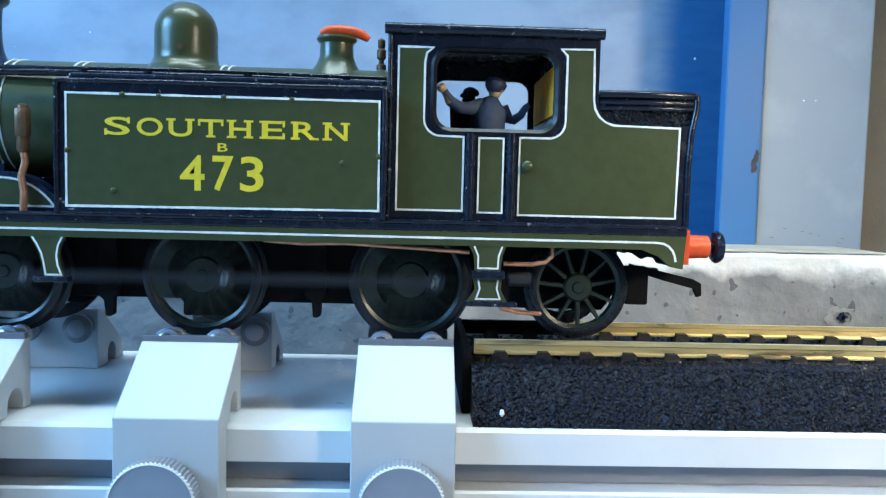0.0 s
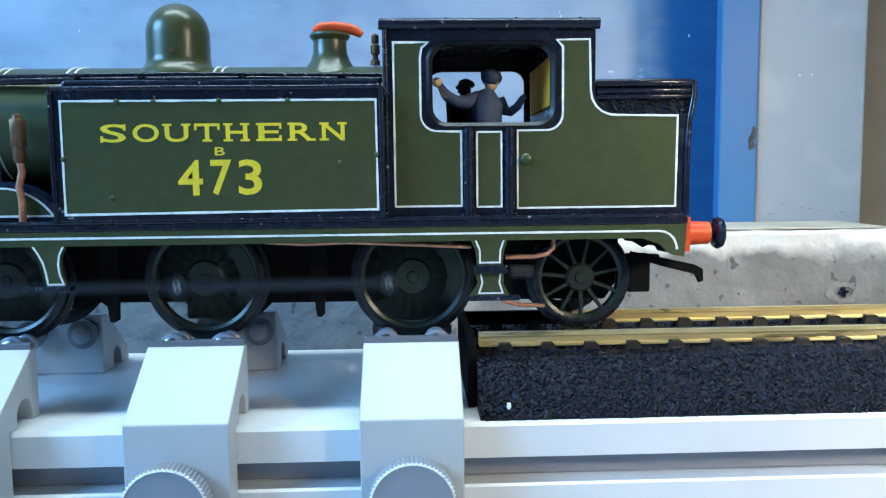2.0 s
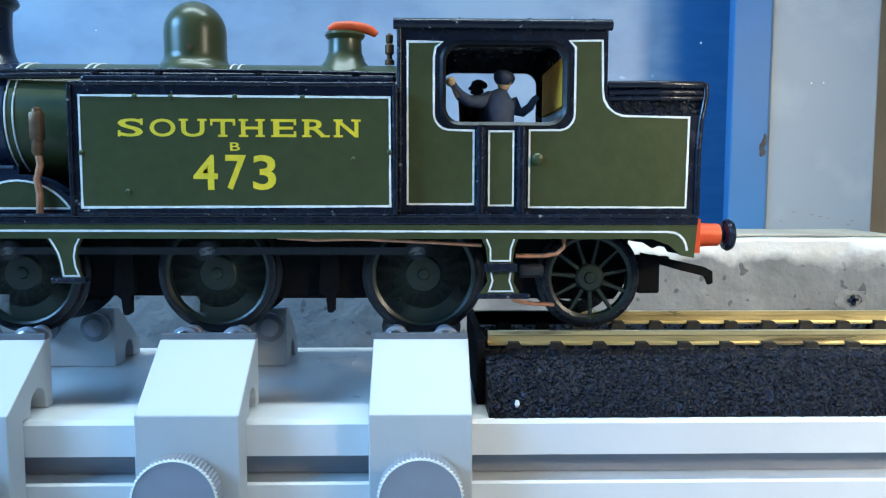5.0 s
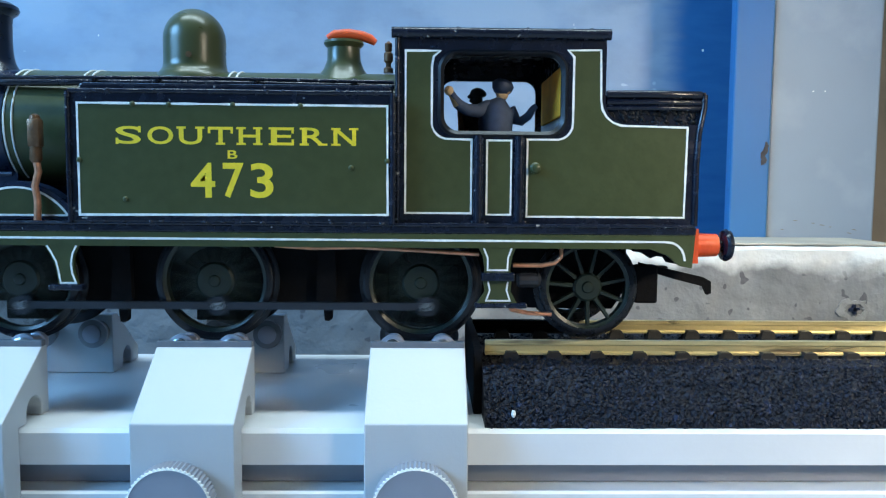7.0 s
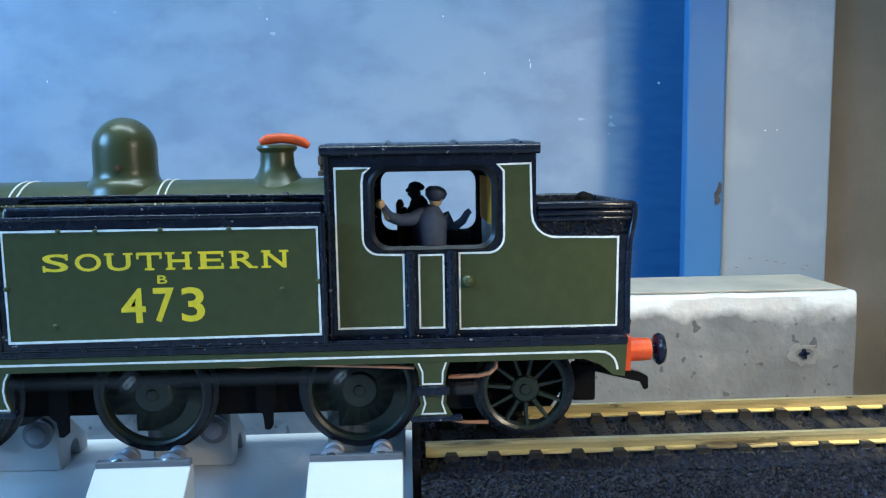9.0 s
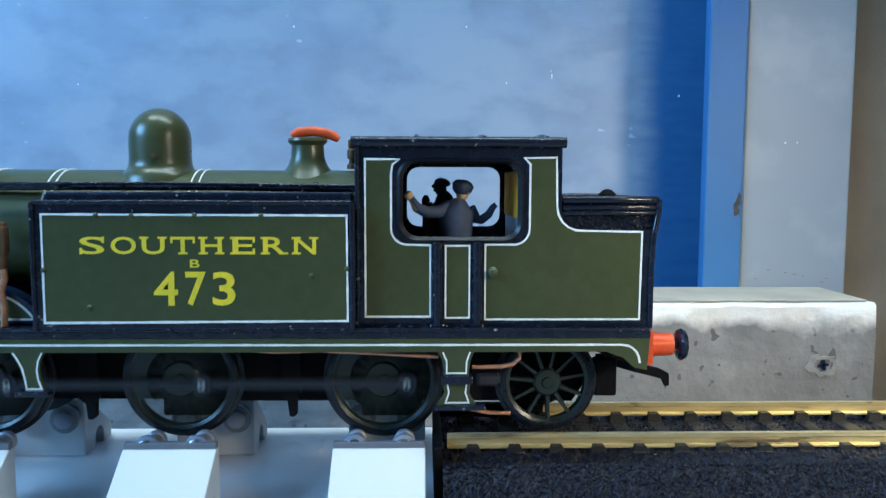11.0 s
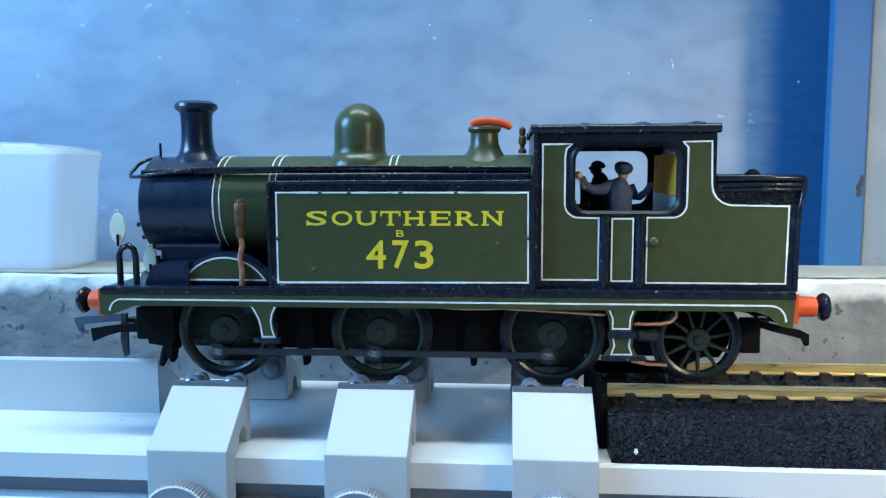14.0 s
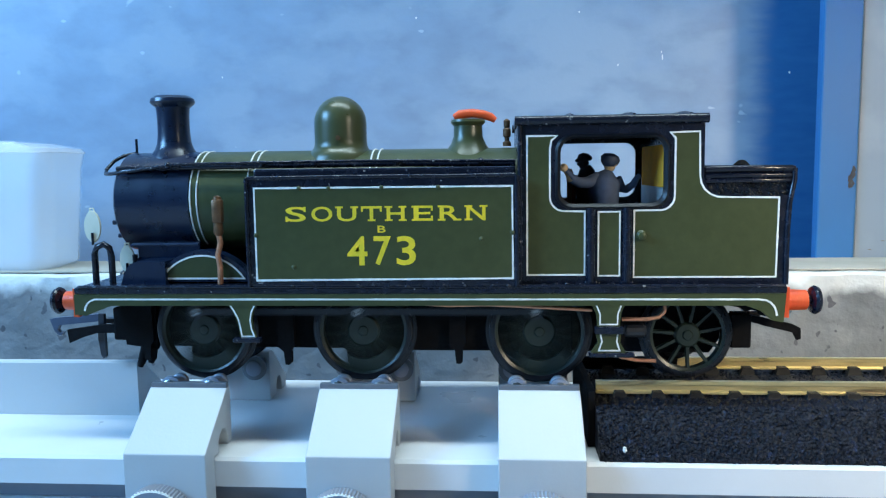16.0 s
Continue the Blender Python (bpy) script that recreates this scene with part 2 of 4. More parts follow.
def ribbon(bm, pts, y, width, closed=True, thick=0.10, wobble=0.0):
    """A painted line: a thin raised strip along (x, z) points, its face at y - thick."""
    if wobble:
        fine = []
        n = len(pts)
        for i in range(n if closed else n - 1):
            a, b = Vector(pts[i]), Vector(pts[(i + 1) % n])
            k = max(1, int((b - a).length / 2.5))
            fine += [tuple(a.lerp(b, j / k)) for j in range(k)]
        if not closed:
            fine.append(pts[-1])
        pts = fine
    n = len(pts)
    rows = []
    for i, p in enumerate(pts):
        p = Vector(p)
        q0 = Vector(pts[(i - 1) % n]) if closed or i else None
        q1 = Vector(pts[(i + 1) % n]) if closed or i < n - 1 else None
        d0 = (p - q0).normalized() if q0 else (q1 - p).normalized()
        d1 = (q1 - p).normalized() if q1 else d0
        n0, n1 = Vector((-d0.y, d0.x)), Vector((-d1.y, d1.x))
        m = (n0 + n1).normalized()
        w = width / 2 / max(0.5, m.dot(n0)) * (1 + wobble * random.uniform(-1, 1))
        a, b = p + m * w, p - m * w
        rows.append([(a.x, y, a.y), (a.x, y - thick, a.y), (b.x, y - thick, b.y), (b.x, y, b.y)])
    return ring_loft(bm, rows, caps=not closed, closed=closed)


B = bmesh.new

# ---- the setting ----


def painted_wall():
    """Blue-grey paint that ends in a brushed, uneven edge of dark blue paint."""
    m = WALLPAINT
    nt = m.node_tree
    b = nt.nodes["Principled BSDF"]
    base = b.inputs["Base Color"].links[0].from_socket
    co, sep, n, mp = (nt.nodes.new("ShaderNode" + k) for k in ("TexCoord", "SeparateXYZ", "TexNoise", "Mapping"))
    mp.inputs["Scale"].default_value = (0.25, 1, 1)
    n.inputs["Scale"].default_value, n.inputs["Detail"].default_value = 260, 6
    nt.links.new(co.outputs["Object"], sep.inputs[0])
    nt.links.new(co.outputs["Object"], mp.inputs["Vector"])
    nt.links.new(mp.outputs[0], n.inputs["Vector"])
    add = nt.nodes.new("ShaderNodeMath")
    add.operation = "MULTIPLY_ADD"
    nt.links.new(n.outputs[0], add.inputs[0])
    add.inputs[1].default_value = 0.009
    nt.links.new(sep.outputs[0], add.inputs[2])
    ramp = nt.nodes.new("ShaderNodeMapRange")
    ramp.interpolation_type = "SMOOTHSTEP"
    ramp.inputs[1].default_value, ramp.inputs[2].default_value = 0.0905, 0.1045
    nt.links.new(add.outputs[0], ramp.inputs[0])
    tint = nt.nodes.new("ShaderNodeMix")
    tint.data_type = "RGBA"
    tint.inputs[6].default_value, tint.inputs[7].default_value = (0.008, 0.09, 0.27, 1), (0.04, 0.18, 0.40, 1)
    nt.links.new(n.outputs[0], tint.inputs[0])
    mix = nt.nodes.new("ShaderNodeMix")
    mix.data_type = "RGBA"
    nt.links.new(ramp.outputs[0], mix.inputs[0])
    nt.links.new(base, mix.inputs[6])
    nt.links.new(tint.outputs[2], mix.inputs[7])
    nt.links.new(mix.outputs[2], b.inputs["Base Color"])
    return m


def setting():
    def slab(name, x0, x1, y0, y1, z0, z1, mat, label, bevel=0.0, cat="wall"):
        return tagged(part(name, box(B(), x0, x1, y0, y1, z0, z1, bevel), mat), label, cat, kind="structure")

    slab("wall_north", -650, 170, 150, 180, -40, 950, painted_wall(), "blue-grey painted board wall with a brushed dark blue edge")
    slab("blue_trim", 101.4, 114.5, 110.6, 115, 0, 950, BLUE2, "lighter blue painted trim strip on the upright", 0.6, "trim")
    slab("pillar", 114.6, 151.8, 112, 117, 0, 950, PILLAR, "pale grey painted upright before the wall", 0.8)
    slab("wall_side_board", 152.6, 900, 118, 180, 0, 950, BROWN, "brown wooden board wall")
    slab("floor", -650, 900, -1100, 180, -925, -900, ROOM, "plain grey floor of the room", cat="floor")
    slab("ceiling", -650, 900, -1100, 180, 950, 975, ROOM, "plain dark ceiling", cat="ceiling")
    slab("wall_south", -650, 900, -1125, -1100, -900, 950, ROOM, "plain dark room wall")
    slab("wall_east", 900, 925, -1125, 180, -900, 950, ROOM, "plain dark room wall")
    slab("wall_low", -650, 900, 150, 180, -900, -40.2, ROOM, "plain wall below the bench")
    bm = B()
    box(bm, -675, -650, -1125, -490, -900, 950)
    box(bm, -675, -650, -94, 180, -900, 950)
    box(bm, -675, -650, -490, -94, -900, 250)
    box(bm, -675, -650, -490, -94, 560, 950)
    tagged(part("wall_west", bm, ROOM), "plain pale room wall with a window opening", "wall", kind="structure")
    tagged(part("workbench", box(B(), -648, 898, -520, 149.6, -40, 0, 2), BENCH), "grey speckled workbench top", "workbench", kind="structure")


def wall_marks():
    """Old fixing stain on the trim and a few paint drips on the wall."""
    rnd = random.Random(11)
    bm = B()
    for k in range(9):
        cx, cz, r = 112.6 + rnd.uniform(-0.9, 0.8), 78.6 + rnd.uniform(-3.0, 3.2), rnd.uniform(0.4, 1.1)
        prism(bm, [(cx + r * rnd.uniform(0.5, 1) * math.cos(a), cz + 1.5 * r * rnd.uniform(0.5, 1) * math.sin(a)) for a in np.linspace(0, 5.6, 9)], "y", 110.42 - 0.01 * k, 110.7)
    tagged(part("rust_stain", bm, RUST), "small ragged rusty brown stain on the blue trim", "stain", kind="structure")
    bm = B()
    for k in range(7):
        cx, cz, w = rnd.uniform(120, 148), rnd.uniform(52, 57), rnd.uniform(0.4, 1.2)
        lift = rnd.uniform(-0.5, 0.5)
        prism(bm, [(cx - w, cz), (cx, cz + 0.12), (cx + w, cz + lift), (cx, cz - 0.18)], "y", 111.8 - 0.005 * k, 112.1)
    tagged(part("scuff", bm, BROWN), "thin brownish scuffs low on the grey pillar", "scuff", kind="structure")
    for x, z, r, h in ((-42.7, 144.5, 0.5, 0.6), (22.6, 145.0, 0.5, 0.5), (55.4, 126.6, 0.35, 1.5), (55.0, 128.6, 0.22, 0.8), (104.6, 119.6, 0.6, 0.7), (38, 124, 0.35, 0.7), (-124, 122.6, 0.35, 0.6), (128.9, 99.8, 0.5, 0.3), (133.0, 99.9, 0.3, 0.3)):
        bm = lathe(B(), [(r * 0.3, -0.28), (r, -0.15), (r, 0.3)], (0, 0, 0), "y", 9)
        for v in bm.verts:
            v.co = Vector((x + v.co.x, (112.2 if x > 110 else 150.2) + v.co.y, z + v.co.z * h / r))
        tagged(part("paint_drip", bm, LINE), "tiny white paint drip on the wall", "paint drip", "paint drips", "structure")


def banded_stone():
    """Grey stone, much paler along its upper part with a ragged lower edge."""
    m = material("rough_ledge_stone", (0.20, 0.203, 0.207), 0.75, vary=0.22, scale=60, bump=0.9, bump_scale=170, depth=0.0012, flecks=(0.10, 0.10, 0.11), fleck_scale=300, fleck_cut=0.68, spots=(0.29, 0.29, 0.28), spot_scale=60, spot_cut=0.55)
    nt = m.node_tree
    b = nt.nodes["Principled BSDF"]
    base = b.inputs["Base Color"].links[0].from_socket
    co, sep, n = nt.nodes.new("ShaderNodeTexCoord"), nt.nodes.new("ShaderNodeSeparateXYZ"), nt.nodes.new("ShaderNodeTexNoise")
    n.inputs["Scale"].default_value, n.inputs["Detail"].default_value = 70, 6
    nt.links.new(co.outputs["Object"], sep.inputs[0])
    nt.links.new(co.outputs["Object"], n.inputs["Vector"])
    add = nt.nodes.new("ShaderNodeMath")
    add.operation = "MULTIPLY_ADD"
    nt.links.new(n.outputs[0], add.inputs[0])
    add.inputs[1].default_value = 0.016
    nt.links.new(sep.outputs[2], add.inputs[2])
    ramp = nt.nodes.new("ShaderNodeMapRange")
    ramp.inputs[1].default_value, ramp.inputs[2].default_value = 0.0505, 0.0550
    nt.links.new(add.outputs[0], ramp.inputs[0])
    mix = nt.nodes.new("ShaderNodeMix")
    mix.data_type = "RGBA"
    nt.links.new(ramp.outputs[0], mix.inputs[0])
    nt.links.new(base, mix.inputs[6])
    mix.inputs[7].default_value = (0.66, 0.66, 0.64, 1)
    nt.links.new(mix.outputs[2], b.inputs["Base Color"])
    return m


def ledge():
    """The rough stone block along the foot of the wall."""
    bm = B()
    nx, prof = 150, []
    for i in range(9):
        prof.append((78, i * 50 / 9))
    prof += [(78.2, 49.2), (79.2, 50), (90, 50.2), (100, 50.2), (110.4, 50)]
    rings = []
    for i in range(nx + 1):
        x = -400 + 543 * i / nx
        ring = []
        for y, z in prof:
            n = noise.fractal(Vector((x * 0.08, z * 0.12, y * 0.1)), 1.0, 2.0, 4)
            ring.append((x, y + 0.7 * n * (1 if y < 80 else 0.2), z + (0.5 * n if z > 48 else 0)))
        rings.append(ring + [(x, 110.4, 0)])
    ring_loft(bm, rings)
    t = thing("ledge_block", (-128, 94, 0), "rough stone block ledge, paler along its upper part, with grey stains on the bench", "ledge")
    part("block", bm, banded_stone(), t, smooth=50)
    part("dust", box(B(), -400, 141.5, 81, 110, 50.3, 50.9, 0.2), STONETOP, t, "dusty beige top")
    bm = B()
    for a in (0, 90):
        c, s = math.cos(radians(a + 8)), math.sin(radians(a + 8))
        prism(bm, [(127 + u * c - v * s, 31.6 + u * s + v * c) for u, v in ((-1.5, -0.4), (-0.3, -0.55), (1.6, -0.3), (1.3, 0.4), (-0.2, 0.6), (-1.5, 0.3))], "y", 76.9, 79.5)
    ring = B()
    rnd = random.Random(4)
    turns = [2 * math.pi * i / 22 for i in range(22)]
    outer = [(126.8 + (4.6 + rnd.uniform(-0.9, 1.2)) * math.cos(a), 31.4 + (3.2 + rnd.uniform(-0.7, 0.8)) * math.sin(a)) for a in turns]
    inner = [(127 + (2.9 + rnd.uniform(-0.5, 0.5)) * math.cos(a), 31.6 + (1.9 + rnd.uniform(-0.4, 0.4)) * math.sin(a)) for a in turns]
    plate(ring, outer, [inner], 77.35, 79.2)
    part("plaster_patch", ring, PLASTER, t, "pale plaster patch")
    part("cross_mark", bm, SMOKE, t, "dark navy cross mark")


def tub():
    """The cloudy clear plastic tub that stands on the ledge."""
    t = thing("plastic_tub", (-208, 95.5, 50.9), "cloudy clear plastic tub standing on the ledge", "tub")
    def rr(w, d, r, z):
        pts = []
        for cx, cy, a0 in ((w - r, d - r, 0), (r - w, d - r, 90), (r - w, r - d, 180), (w - r, r - d, 270)):
            for k in range(7):
                a = radians(a0 + 15 * k)
                pts.append((-208 + cx + r * math.cos(a), 95.5 + cy + r * math.sin(a), z))
        return pts
    outer = [(42.5, 12.6, 6, 50.95), (44, 13.0, 6.5, 52.5), (46.5, 14.2, 7, 86), (47.4, 14.4, 6, 91.4), (47.0, 14.0, 6, 92.6), (38, 11, 6, 94.6), (26, 8, 6, 95.6)]
    bm = B()
    ring_loft(bm, [rr(*p) for p in outer] + [rr(w - 0.8, d - 0.8, max(r - 0.8, 1), z - (0.8 if z > 90 else -0.8 if z < 52 else 0)) for w, d, r, z in reversed(outer)])
    part("shell", bm, GLASS, t, smooth=40)
    bm = B()
    ring_loft(bm, [rr(47.5, 14.5, 6, 90.9), rr(47.7, 14.7, 6.2, 91.3), rr(47.5, 14.5, 6, 91.7), rr(47.2, 14.2, 5.8, 91.3)], closed=True)
    part("rim", bm, GLASS, t, smooth=40)


# ---- the rolling road ----


def beam():
    t = thing("rolling_road_beam", (0, 7.5, 0), "long white slotted beam lying on the bench under the rollers", "beam")
    x0, x1 = -230, 190
    prof = [(-22, 20.8), (-22, 26.1), (-21.4, 26.8), (34.6, 26.8), (35.6, 26), (35.6, 0), (-20, 0), (-21, 0), (-22, 0.8), (-22, 15.8), (-21.6, 16.2), (-17.5, 16.2), (-17.5, 20.8)]
    part("profile", prism(B(), prof, "x", x0, x1), ALU, t)
    # Added sheet: its darker grey stands in for the shade inside the slot.
    part("slot_shade", box(B(), x0 + 1, x1 - 1, -17.9, -17.52, 16.4, 20.6), KNOB, t, "grey sheet for the shade in the slot")


KNOB_Z = 16.6


def roller_unit(cx, front, name_group, knob_dx=0.0):
    """One clamp-on roller block; front ones have a knurled knob. Built on the near side, and turned for the far side."""
    t = thing("roller_unit" if front else "rear_roller_unit", (cx, -18 if front else 22, 26.8),
              "white sloped clamp block with rollers and knurled knob" if front else "white sloped clamp block with rollers on the beam", "roller block", name_group)
    if front:
        prof = [(-27, 6), (-27, 29.2), (-14, 38.7), (-12.2, 38.9), (-12, 38.6), (-12, 26.9)] + [(-17 + 2.6 * math.cos(radians(a)), 28.4 + 2.6 * math.sin(radians(a))) for a in range(0, 181, 20)]
        prof = prof[:6] + [(-14.4, 26.9)] + prof[6:] + [(-19.6, 26.9), (-22.15, 26.9), (-22.15, 6)]
    else:
        prof = [(30, 26.9), (30, 30), (18.5, 39.4), (16.2, 39.4), (16, 39.2), (16, 26.9), (21.3, 26.9)] + [(23.5 - 2.2 * math.cos(radians(a)), 29 + 2.2 * math.sin(radians(a))) for a in range(0, 181, 20)] + [(25.7, 26.9)]
    bm = prism(B(), prof, "x", cx - 8.3, cx + 8.3)
    bmesh.ops.recalc_face_normals(bm, faces=bm.faces)
    sharp = [e for e in bm.edges if len(e.link_faces) == 2 and e.calc_face_angle(0) > 0.6]
    bmesh.ops.bevel(bm, geom=sharp, offset=0.22, segments=2, affect="EDGES", profile=0.5)
    part("block", bm, WHITE, t)
    if front:
        # The flat block top lies in shade; this darker grey strip paints it in.
        part("shaded_top", box(B(), cx - 8.2, cx + 8.2, -13.7, -12.3, 38.6, 39.8, 0.15), ROLLERGREY, t, "grey strip painting the shade on the block top")
    RZ, RR, RX = (38.3, 2.5, 4.4) if front else (35.8, 3.0, 5.3)
    for dx in (-RX, RX):
        bm = B()
        ya, yb = (-12.9, -7.2) if front else (12.8, 15.95)
        lathe(bm, [(RR - 0.5, 0), (RR, 0.25), (RR, 1.0), (RR - 0.9, 1.2), (RR - 0.9, yb - ya - 1.2), (RR - 0.6, yb - ya - 1.0), (RR - 0.6, yb - ya)], (cx + dx, ya, RZ), "y", 24)
        roller = part("roller", bm, KNOB if front else ROLLERGREY, t, "turned steel roller", smooth=35)
        bm = B()
        lathe(bm, [(1.6, -0.5), (1.9, -0.3), (1.9, 0.0), (0.5, 0.02)], (cx + dx, ya, RZ), "y", 20)
        part("screw_head", bm, STEEL if front else KNOB, roller, smooth=35)
    if front:
        bm = B()
        n = 60
        prof = [(6.6, -27.1), (6.85, -27.3), (6.85, -30.2), (6.5, -30.5), (0.4, -30.52)]
        rings = []
        for r, y in prof:
            rings.append([(cx + knob_dx + (r - (0.28 if i % 2 and r > 6.7 else 0)) * math.cos(2 * math.pi * i / (2 * n)), y, KNOB_Z + (r - (0.28 if i % 2 and r > 6.7 else 0)) * math.sin(2 * math.pi * i / (2 * n))) for i in range(2 * n)])
        ring_loft(bm, rings)
        knob = part("knob", bm, KNOB, t, "grey knurled clamping knob")
        bm = B()
        rings = []
        for r, y in [(6.45, -30.4), (6.9, -30.2), (6.9, -30.5), (6.45, -30.6)]:
            rings.append([(cx + knob_dx + (r - (0.3 if i % 2 and r > 6.7 else 0)) * math.cos(math.pi * i / n), y, KNOB_Z + (r - (0.3 if i % 2 and r > 6.7 else 0)) * math.sin(math.pi * i / n)) for i in range(2 * n)])
        ring_loft(bm, rings, closed=True)
        part("knurled_rim", bm, LINE, knob, "worn pale rim")
    return t


def end_block():
    t = thing("end_block", (-140, 8, 26.8), "plain white block lying on the beam beyond the rollers", "block")
    part("block", prism(B(), [(3.5, 26.85), (3.5, 39.4), (3.9, 39.8), (5.4, 39.8), (17, 31), (17, 26.85)], "x", -200, -94.6), WHITE, t)


def track():
    t = thing("track_length", (75, 0, 26.8), "brass-railed model track on a black foam ballast strip", "track")
    x0, x1 = 9.8, 150
    # ballast strip with a lumpy surface
    bm = B()
    prof = [(-21.2, 26.85)]
    for i in range(1, 15):
        f = i / 15
        prof.append((-21.2 + 6.8 * f ** 1.35, 26.85 + 9.0 * f))
    prof += [(-13 + 33 * i / 30, 35.5) for i in range(31)]
    prof += [(21.4, 35.2), (28.2, 26.85)]
    nx = 300
    rings = []
    for i in range(nx + 1):
        x = x0 + (x1 - x0) * i / nx
        ring = []
        for k, (y, z) in enumerate(prof):
            d = 0.34 * noise.noise(Vector((x * 1.3, y * 1.3, z * 1.3))) + 0.22 * random.uniform(-1, 1)
            ring.append((x, y, z) if k in (0, len(prof) - 1) else (x, y - (d if y < -13.5 else 0), z + (d if y > -14 else d * 0.4)))
        rings.append(ring)
    ring_loft(bm, rings)
    part("ballast", bm, RUBBER, t, "black foam ballast")
    bm = B()
    rnd = random.Random(5)
    for k in range(6600):
        x, f = rnd.uniform(x0 + 0.3, 95), rnd.uniform(0.02, 1)
        y, z = -21.2 + 6.8 * f ** 1.35, 26.85 + 9.0 * f
        if k % 4 == 0:
            y, z = rnd.uniform(-14.2, 16), 35.5
        r = rnd.uniform(0.22, 0.5)
        turn_by = Euler((rnd.uniform(0, 3), rnd.uniform(0, 3), 0)).to_matrix()
        v = [bm.verts.new(Vector((x, y - 0.08, z)) + turn_by @ (r * Vector(d))) for d in ((1.2, 0, 0), (-1.2, 0, 0), (0, 0.9, 0), (0, -0.9, 0), (0, 0, 0.8), (0, 0, -0.8))]
        for i0, i1, i2 in ((0, 2, 4), (2, 1, 4), (1, 3, 4), (3, 0, 4), (2, 0, 5), (1, 2, 5), (3, 1, 5), (0, 3, 5)):
            bm.faces.new((v[i0], v[i1], v[i2]))
    tagged(part("grain", bm, RUBBER, t, "black crumbs"), kind="stuff")
    part("white_crumb", lathe(B(), [(0.2, -0.6), (0.45, -0.2), (0.3, 0.5)], (14.6, -20.9, 29.2), "z", 7), LINE, t, "white crumb")
    part("end_board", box(B(), 8.3, 9.8, -13.5, 19.5, 26.85, 38.6, 0.2), SOOT, t, "black end board")
    for y in (-1, 1):
        bm = B()
        prof = [(-1.1, 0), (1.1, 0), (1.1, 0.35), (0.15, 0.6), (0.15, 1.75), (0.55, 1.95), (0.55, 2.8), (-0.55, 2.8), (-0.55, 1.95), (-0.15, 1.75), (-0.15, 0.6), (-1.1, 0.35)]
        prism(bm, [(y * 8.75 + p, (37.7 if y > 0 else 37.05) + q * 0.9) for p, q in prof], "x", 10.5 if y < 0 else 31, x1 - 1)
        part("rail", bm, BRASS, t, "worn brass rail")
    bm = B()
    prism(bm, [(8.75 + p * 1.15, 37.65 + q * 0.93) for p, q in prof], "x", 9.2, 31)
    part("rail_end", bm, SOOT, t, "blackened rail end")
    sl = None
    k = 0
    while 15.2 + 7.75 * k < x1 - 3:
        x = 15.2 + 7.75 * k
        if sl is None:
            bm = box(B(), x - 1.6, x + 1.6, -11.0, 11.0, 35.2, 36.75, 0.25)
            sl = part("sleeper", bm, SLEEPER, t, at=(x, 0, 36))
            for yy in (-8.75, 8.75):
                up = 0.7 if yy > 0 else 0.0
                for d in (-1, 1):
                    shape = [(x + side * w, z + up) for side, ws in ((-1, ((2.0, 33.8), (1.65, 35.6), (1.3, 37.2), (0.9, 37.7))), (1, ((0.9, 37.7), (1.3, 37.2), (1.65, 35.6), (2.0, 33.8)))) for w, z in ws]
                    part("rail_chair", prism(B(), shape, "y", yy + d * 1.3 - 0.85, yy + d * 1.3 + 0.85), SLEEPER, sl, at=(x, 0, 36))
        else:
            copy_thing(sl, Matrix.Translation((seated((x, 0, 36)) - Vector((75, 0, 26.8))) * MM))
        k += 1


# ---- the locomotive ----
AXLES = ((-72.2, 50.3), (-37.9, 50.2), (-1.2, 50.0))
WHEEL_R, CRANK = 10.35, 4.4
MOVING = []


